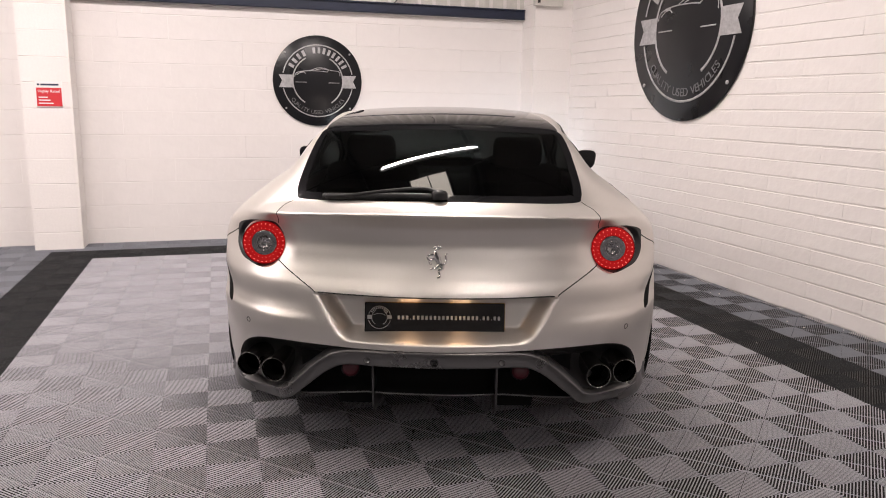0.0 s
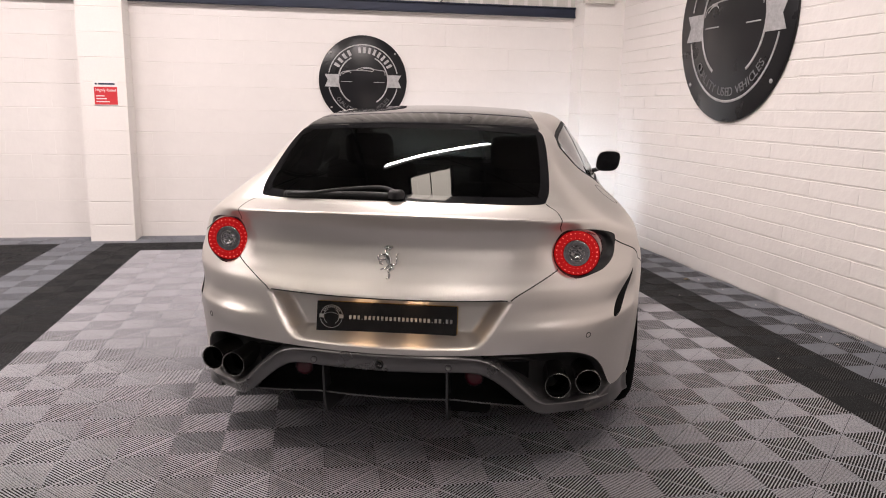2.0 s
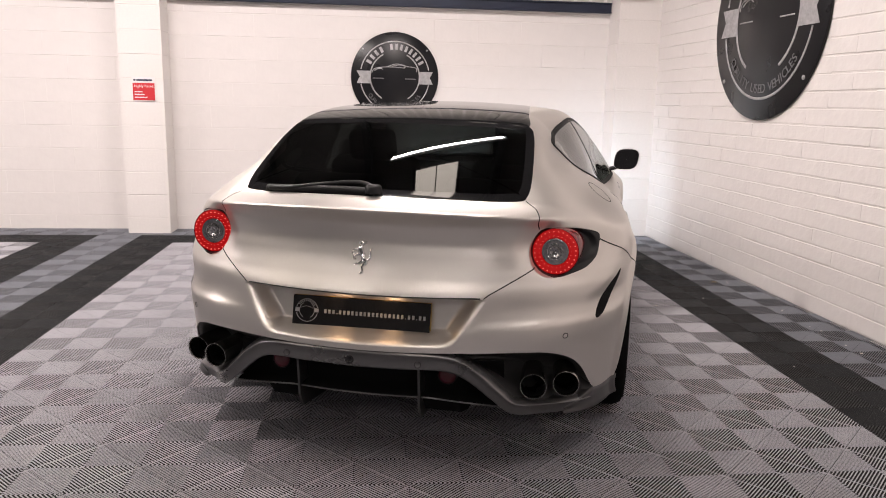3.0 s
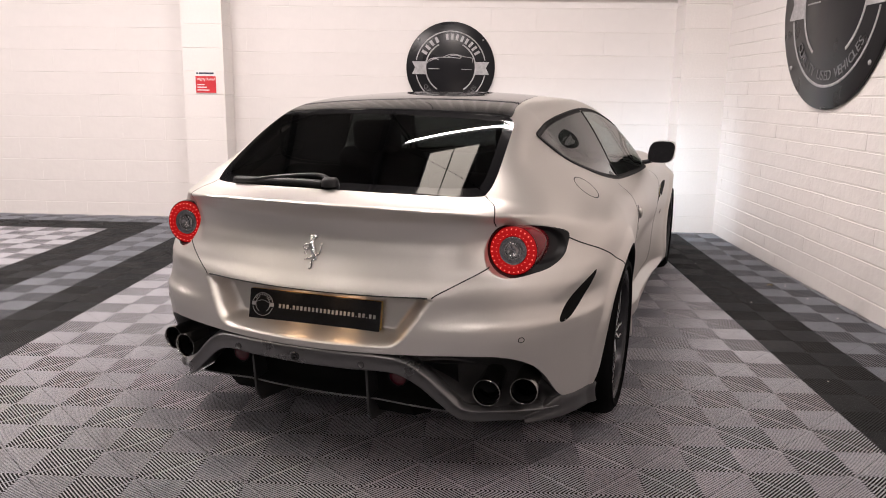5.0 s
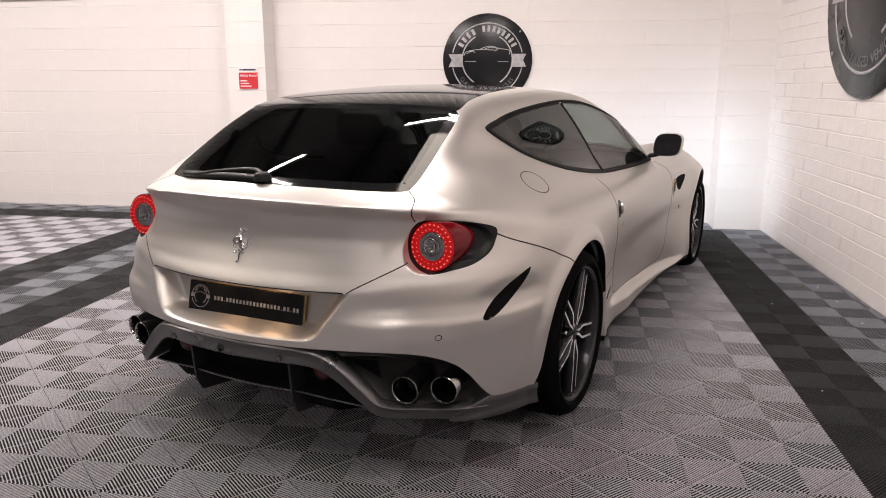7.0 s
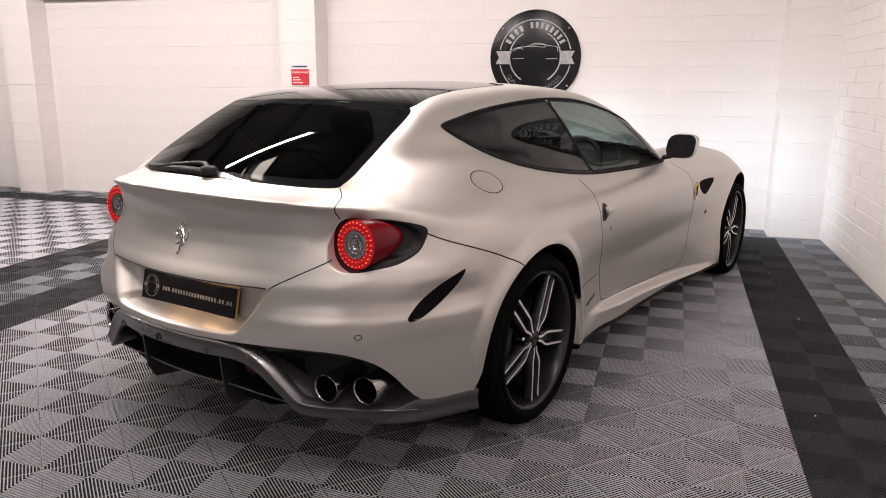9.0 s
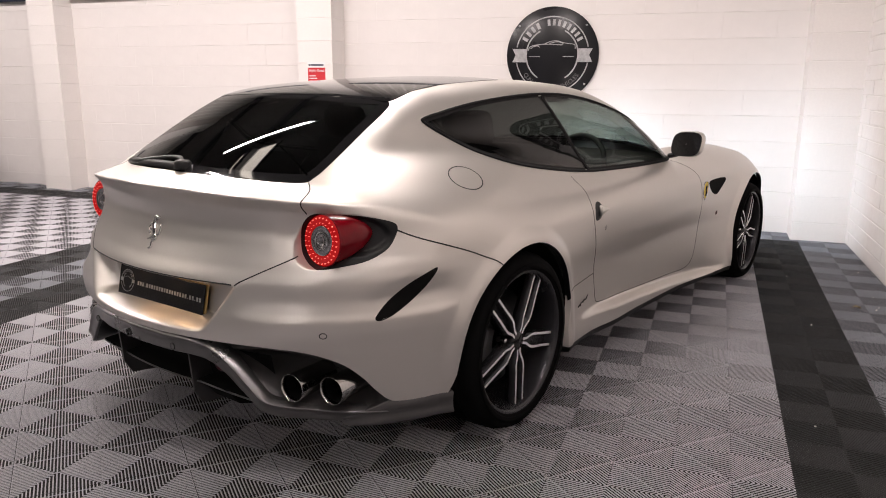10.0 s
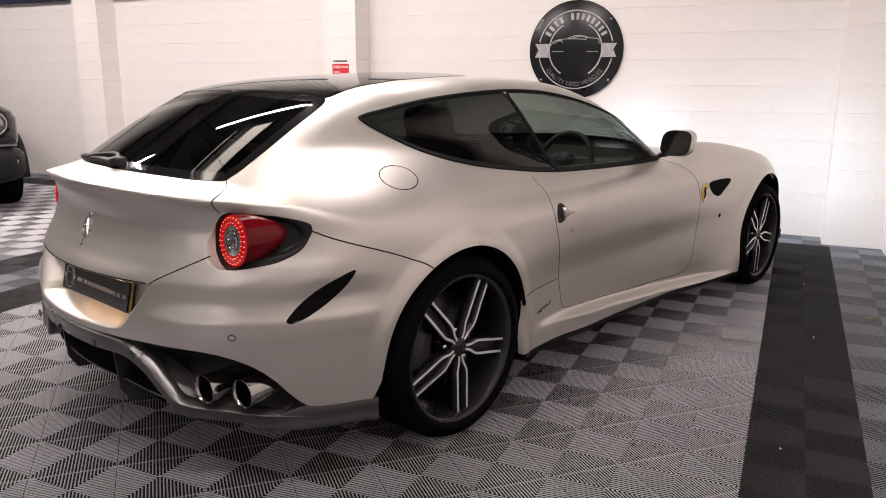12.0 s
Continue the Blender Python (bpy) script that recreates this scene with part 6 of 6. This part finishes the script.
for s in (-1, 1):
    box("side_cladding", (s * 0.885 - 0.03, s * 0.885 + 0.03, -1.0, 1.0, 0.28, 0.50), BLACK_SATIN, suv, "black side cladding", 0.012)
    V, F = lathe([(0.115, -0.10), (0.118, 0.02), (0.108, 0.03), (0.100, 0.0), (0.05, -0.04), (0.0, -0.05)], 32, "y")
    hl = part("headlamp", V + np.array([s * 0.60, 1.975, 0.90]), F, CHROME, suv, "round headlamp with a dark surround")
    V, F = lathe([(0.150, -0.05), (0.150, 0.015), (0.118, 0.022)], 32, "y")
    part("lamp_surround", V + np.array([s * 0.60, 1.975, 0.90]), F, BLACK_GLOSS, hl)
    V, F = lathe([(0.10, 0.0), (0.07, 0.03), (0.0, 0.045)], 32, "y")
    part("lamp_lens", V + np.array([s * 0.60, 1.975, 0.90]), F, LENS_CLEAR, hl)
    V, F = lathe([(0.062, -0.05), (0.062, 0.012), (0.054, 0.014), (0.048, -0.01), (0.0, -0.015)], 24, "y")
    fl = part("fog_lamp", V + np.array([s * 0.73, 2.03, 0.52]), F, BLACK_GLOSS, suv, "small round fog lamp")
    V, F = lathe([(0.046, 0.0), (0.03, 0.012), (0.0, 0.016)], 24, "y")
    part("fog_lens", V + np.array([s * 0.73, 2.035, 0.52]), F, LENS_CLEAR, fl)
    box("indicator", (s * 0.70 - 0.08, s * 0.70 + 0.08, 1.955, 2.0, 0.665, 0.70), LENS_CLEAR, suv, "clear indicator strip", 0.008)
    soft_mirror = box("door_mirror", (s * 1.0 - 0.11, s * 1.0 + 0.11, -0.05, 0.09, 1.08, 1.24), BLACK_SATIN, suv, "black door mirror", 0.045, 3)
    for y in (-1.29, 1.28):
        V, F = lathe([(0.20, -0.10), (0.32, -0.105), (0.345, -0.08), (0.35, 0.0), (0.345, 0.08), (0.32, 0.105), (0.22, 0.105), (0.205, 0.09)], 48, "x")
        V = V * np.array([s, 1, 1]) + np.array([s * 0.79, y, 0.35])
        wt = part("wheel", V, F if s > 0 else [f[::-1] for f in F], RUBBER, suv, "black tyre on an alloy wheel")
        V, F = lathe([(0.215, 0.085), (0.19, 0.05), (0.06, 0.075), (0.0, 0.08)], 48, "x")
        part("rim", V * np.array([s, 1, 1]) + np.array([s * 0.79, y, 0.35]), F if s > 0 else [f[::-1] for f in F], RIM_DARK, wt)
        aa = np.linspace(-0.1, math.pi + 0.1, 24)
        V, F = sweep([(s * 0.90, y + 0.40 * math.cos(t), 0.36 + 0.40 * math.sin(t)) for t in aa], [(-0.03, -0.04), (0.03, -0.04), (0.03, 0.03), (-0.03, 0.03)], up=(1, 0, 0))
        part("arch_flare", V, F, BLACK_SATIN, suv, "black wheel arch flare")
for k in range(7):
    box("grille_slot", (-0.40 + k * 0.115, -0.33 + k * 0.115, 1.955, 1.995, 0.80, 0.98), BLACK_MATT, suv, "black grille slot", 0.01)


# ---------------------------------------------------------------- pieces of the setting: blocks, bricks, floor tiles
def piece_mesh(name, w, h, d, mat, seed, chips=True):
    """A block with worn edges whose outer face lies at y = 0, facing -y, centred in x and z."""
    rng = random.Random(seed)
    e = 0.0030
    V = []
    for y, s in ((d, 0.0), (e, 0.0), (0.0, e)):
        for a, b in ((-1, -1), (1, -1), (1, 1), (-1, 1)):
            j = (rng.uniform(-1, 1) * 0.0012) if chips else 0
            V.append((a * (w / 2 - s * (0.6 if seed == 1 else 0.05)), y + (rng.uniform(-0.0008, 0.0008) if y < d else 0), b * (h / 2 - s) + j))
    F = [(8, 9, 10, 11)] + [(k * 4 + i, k * 4 + (i + 1) % 4, k * 4 + 4 + (i + 1) % 4, k * 4 + 4 + i) for k in (0, 1) for i in range(4)]
    me = bpy.data.meshes.new(name)
    me.from_pydata(V, [], [f[::-1] if len(f) == 4 and f[0] == 8 else f for f in F])
    me.materials.append(mat)
    bm = bmesh.new()
    bm.from_mesh(me)
    bmesh.ops.recalc_face_normals(bm, faces=bm.faces[:])
    bm.to_mesh(me)
    bm.free()
    return me


def lay(parent, name, m, length, height, bw, bh, mat, near, z0=0.0, joint=0.004, cap=300, depth=0.03, bond=True, rough=0.4):
    """Lays a wall face in stretcher bond on the plane m (x along, z up, facing -y); the nearest pieces are objects."""
    rng = random.Random(hash((length, bw)) % 1000)
    kinds = [piece_mesh(name, bw - (0.0010 if s == 1 and rough > 0.5 else 0.0), bh - joint * (1.0, 1.5, 0.35, 0.7)[s], depth, mat, s) for s in range(4)]
    halfs, sites = {}, []
    rows = int(math.ceil(height / bh - 1e-6))
    for i in range(rows):
        top = min(height, (i + 1) * bh)
        x = -(bw / 2 if bond and i % 2 else 0.0)
        while x < length - 0.01:
            a, b = max(0.0, x), min(length, x + bw)
            if b - a > 0.04:
                sites.append(((a + b) / 2, (i * bh + top) / 2 + z0, b - a, top - i * bh))
            x += bw
    sites.sort(key=lambda s: abs(s[0] - near[0]) + 0.7 * abs(s[1] - near[1]))
    rest = []
    for k, (cx, cz, w, h) in enumerate(sites):
        full = abs(w - bw) < 1e-6 and abs(h - bh) < 1e-6
        lift = rng.uniform(-0.0016, 0.0016) * rough
        if k < cap:
            if full:
                me = kinds[rng.randrange(4)]
            else:
                key = (round(w, 3), round(h, 3))
                if key not in halfs:
                    halfs[key] = piece_mesh(name, w - 0.0012, h - joint, depth, mat, 9)
                me = halfs[key]
            ob = new(name, me)
            ob.parent = parent
            ob.matrix_basis = m @ pose(cx, lift, cz + rng.uniform(-0.0012, 0.0012) * rough, rng.uniform(-0.6, 0.6) * rough, 0, rng.uniform(-0.2, 0.2) * rough)
        else:
            rest.append((cx, cz, w, h, lift))
    if rest:
        V, F = [], []
        for cx, cz, w, h, lift in rest:
            k = len(V)
            for y, s in ((depth, 0.0), (0.0022, 0.0), (0.0, 0.0022)):
                for a, b in ((-1, -1), (1, -1), (1, 1), (-1, 1)):
                    V.append(m @ Vector((cx + a * (w / 2 - s * 0.1), y + lift, cz + b * ((h - joint) / 2 - s))))
            F += [(k + 8, k + 9, k + 10, k + 11)] + [(k + q * 4 + i, k + q * 4 + 4 + i, k + q * 4 + 4 + (i + 1) % 4, k + q * 4 + (i + 1) % 4) for q in (0, 1) for i in range(4)]
        tagged(part(name + "_work", V, F, mat, parent, smooth=False), kind="stuff")


COURSE, BLOCK = 0.2305, 0.461
lay(wall_north, "block", pose(X0, WY, 0), WX - X0, BEAM_Z - 0.012 + 0.09, BLOCK, COURSE, WALL_PAINT, (11.0, 1.0), z0=-0.09)
lay(wall_east, "brick", pose(0, 0, 0), WY - Y0, TOP, BLOCK, COURSE / 2, BRICK_PAINT, (3.2, 1.1), joint=0.008, rough=1.0)
for k, (a, b, y) in enumerate(PIERS):
    pr = tagged(from_bm("pier", box_bm(a + 0.0035, b - 0.0035, y + 0.0035, WY + 0.02, -0.1, TOP), JOINT), "white painted concrete block pier against the wall", "pier", "piers", "structure")
    lay(pr, "block", pose(a, y, 0), b - a, TOP, b - a, COURSE, PIER_PAINT, (0, 1.0), z0=-0.07, depth=0.02, bond=False)
    if b < WX:
        lay(pr, "block", pose(b, y, 0, 0, 0, 90), WY - y, TOP, WY - y, COURSE, PIER_PAINT, (0, 1.0), z0=-0.07, depth=0.02, bond=False)
    lay(pr, "block", pose(a, WY, 0, 0, 0, -90), WY - y, TOP, WY - y, COURSE, PIER_PAINT, (0, 1.0), z0=-0.07, depth=0.02, bond=False)


def tile_mesh(mat):
    """A square vented tile: four fields of capped diagonal ribs that make nested diamonds, notched over a thin cross rib."""
    V, F = [], []
    H = TILE / 2 - 0.0002
    pitch, cap, lip = 0.0163, 0.0044, 0.0027

    def bar(p, q, w, z1=0.0):
        dx, dy = q[0] - p[0], q[1] - p[1]
        L = math.hypot(dx, dy)
        if L < 0.0012:
            return
        nx_, ny_ = -dy / L / 2, dx / L / 2
        k = len(V)
        prof = [(w, z1 - lip), (0.97 * w, z1 - 0.0017), (0.82 * w, z1 - 0.0009), (0.5 * w, z1 - 0.0003), (0.16 * w, z1), (-0.16 * w, z1), (-0.5 * w, z1 - 0.0003), (-0.82 * w, z1 - 0.0009), (-0.97 * w, z1 - 0.0017), (-w, z1 - lip)]
        for u, z in prof:
            for ox, oy in (p, q):
                V.append((ox + nx_ * u, oy + ny_ * u, z))
        for i in range(len(prof) - 1):
            F.append((k + 2 * i, k + 2 * i + 1, k + 2 * i + 3, k + 2 * i + 2))

    nrib = int(2 * H / pitch)
    for sx in (-1, 1):
        for sy in (-1, 1):
            for i in range(nrib + 1):
                c = (i + 0.5) * pitch
                if c > 2 * H - 0.003:
                    continue
                a, b = max(0.0, c - H), min(c, H)
                g = 0.0008
                bar((sx * a, sy * (c - a)), (sx * (c / 2 - g), sy * (c / 2 + g)), cap)
                bar((sx * (c / 2 + g), sy * (c / 2 - g)), (sx * b, sy * (c - b)), cap)
    for s in (-1, 1):
        bar((-H, -s * H), (H, s * H), 0.0012, -0.0110)
    me = bpy.data.meshes.new("floor_tile")
    me.from_pydata([(x, y * ROW / TILE, z) for x, y, z in V], [], F)
    me.materials.append(mat)
    return me


def tile_kind(i, j):
    """Colour of the tile in column i (0 is the field's first) and row j (counted from the field's far edge)."""
    if i >= 11 or j <= -2:
        return 1
    if i == -2 and j >= 0:
        return 1
    if i in (-1, 10) or (j == -1 and i >= -1):
        return 2
    if i == -3 or (j == -1 and i <= -3 and i >= -14) or i == -14:
        return 2
    if j <= -1 or i < -14:
        return 1
    return 0


tiles = [tile_mesh(m) for m in (TILE_LIGHT, TILE_MID, TILE_BLACK)]
sites = []
for i in range(-22, 13):
    for j in range(-2, 36):
        x, y = GX + (i + 0.5) * TILE, GY - (j + 0.5) * ROW
        if y < Y0 + 0.2 or y > WY - 0.1 and j > -2:
            continue
        sites.append((math.hypot(x - 1.9, (y - 2.6) * 0.9), i, j, x, y))
sites.sort()
far = {0: [], 1: [], 2: []}
for n_, (_, i, j, x, y) in enumerate(sites):
    c = tile_kind(i, j)
    if n_ < 300:
        ob = new("floor_tile", tiles[c])
        ob.parent = floor
        ob.matrix_basis = pose(x, y, random.uniform(-0.0006, 0.0), 0, 0, random.choice((0, 180)))
    else:
        far[c].append((x, y))
for c, nm in ((0, "light_grey_tiles"), (1, "mid_grey_tiles"), (2, "black_tiles")):
    base = np.array([v.co for v in tiles[c].vertices])
    fb = [tuple(p.vertices) for p in tiles[c].polygons]
    near_ = [p for p in far[c] if p[0] > -7.5 and p[1] > -3.6]
    VV, FF, k = [], [], 0
    for x, y in near_:
        VV.append(base + np.array([x, y, 0]))
        FF += [tuple(a + k for a in f) for f in fb]
        k += len(base)
    for x, y in far[c]:
        if (x, y) in near_:
            continue
        h, k2 = TILE / 2 - 0.0015, ROW / 2 - 0.0015
        VV.append(np.array([(x - h, y - k2, 0), (x + h, y - k2, 0), (x + h, y + k2, 0), (x - h, y + k2, 0)]))
        FF.append((k, k + 1, k + 2, k + 3))
        k += 4
    if FF:
        tagged(part(nm, np.concatenate(VV), FF, (TILE_LIGHT, TILE_MID, TILE_BLACK)[c], floor, smooth=False), kind="stuff")


# ---------------------------------------------------------------- litter on the floor
CRUMB = material("pale_plaster_crumb", (0.60, 0.57, 0.53), 0.8, vary=0.2, scale=60, bump=0.001, bump_scale=300)
LEAF = material("dry_leaf", (0.26, 0.20, 0.11), 0.7, vary=0.25, scale=60, bump=0.0006, bump_scale=300)
rng_ = random.Random(21)
for k in [*range(18), 22, 23, 24, 25]:
    if k < 18:
        y = rng_.uniform(2.2, 7.4)
        x = WX - 0.009 - (WY - y) * math.tan(radians(1.5)) - 0.012 - abs(rng_.gauss(0, 0.02))
    else:
        x, y = rng_.uniform(2.9, 3.6), rng_.uniform(3.6, 7.0)
    x, y = ((3.485, 6.258), (3.527, 5.091))[k - 24] if k >= 24 else (x, y)
    r_ = rng_.uniform(0.004, 0.009)
    bm = bmesh.new()
    bmesh.ops.create_icosphere(bm, subdivisions=1, radius=r_)
    for v in bm.verts:
        v.co *= rng_.uniform(0.6, 1.1)
        v.co.z *= 0.6
    me = bpy.data.meshes.new("crumb")
    bm.to_mesh(me)
    bm.free()
    me.materials.append(CRUMB)
    ob = new("crumb", me)
    ob.matrix_basis = pose(x, y, r_ * 0.45)
    tagged(ob, "small pale crumb of wall paint lying on the floor tiles", "crumb", "crumbs on the floor")
V = []
for i in range(9):
    u = i / 8
    w = 0.020 * math.sin(math.pi * min(1, u * 1.05)) ** 0.8 + 0.001
    for v in (-1, -0.5, 0, 0.5, 1):
        V.append((u * 0.05, v * w * 0.65, 0.003 + 0.008 * v * v * (0.4 + u) + 0.006 * math.sin(u * 4)))
leaf = tagged(part("dry_leaf", V, grid_faces(9, 5), LEAF, None), "dry curled brown leaf lying on the grey tiles", "leaf")
leaf.matrix_basis = pose(3.80, 5.545, 0.002, 0, 0, 15)
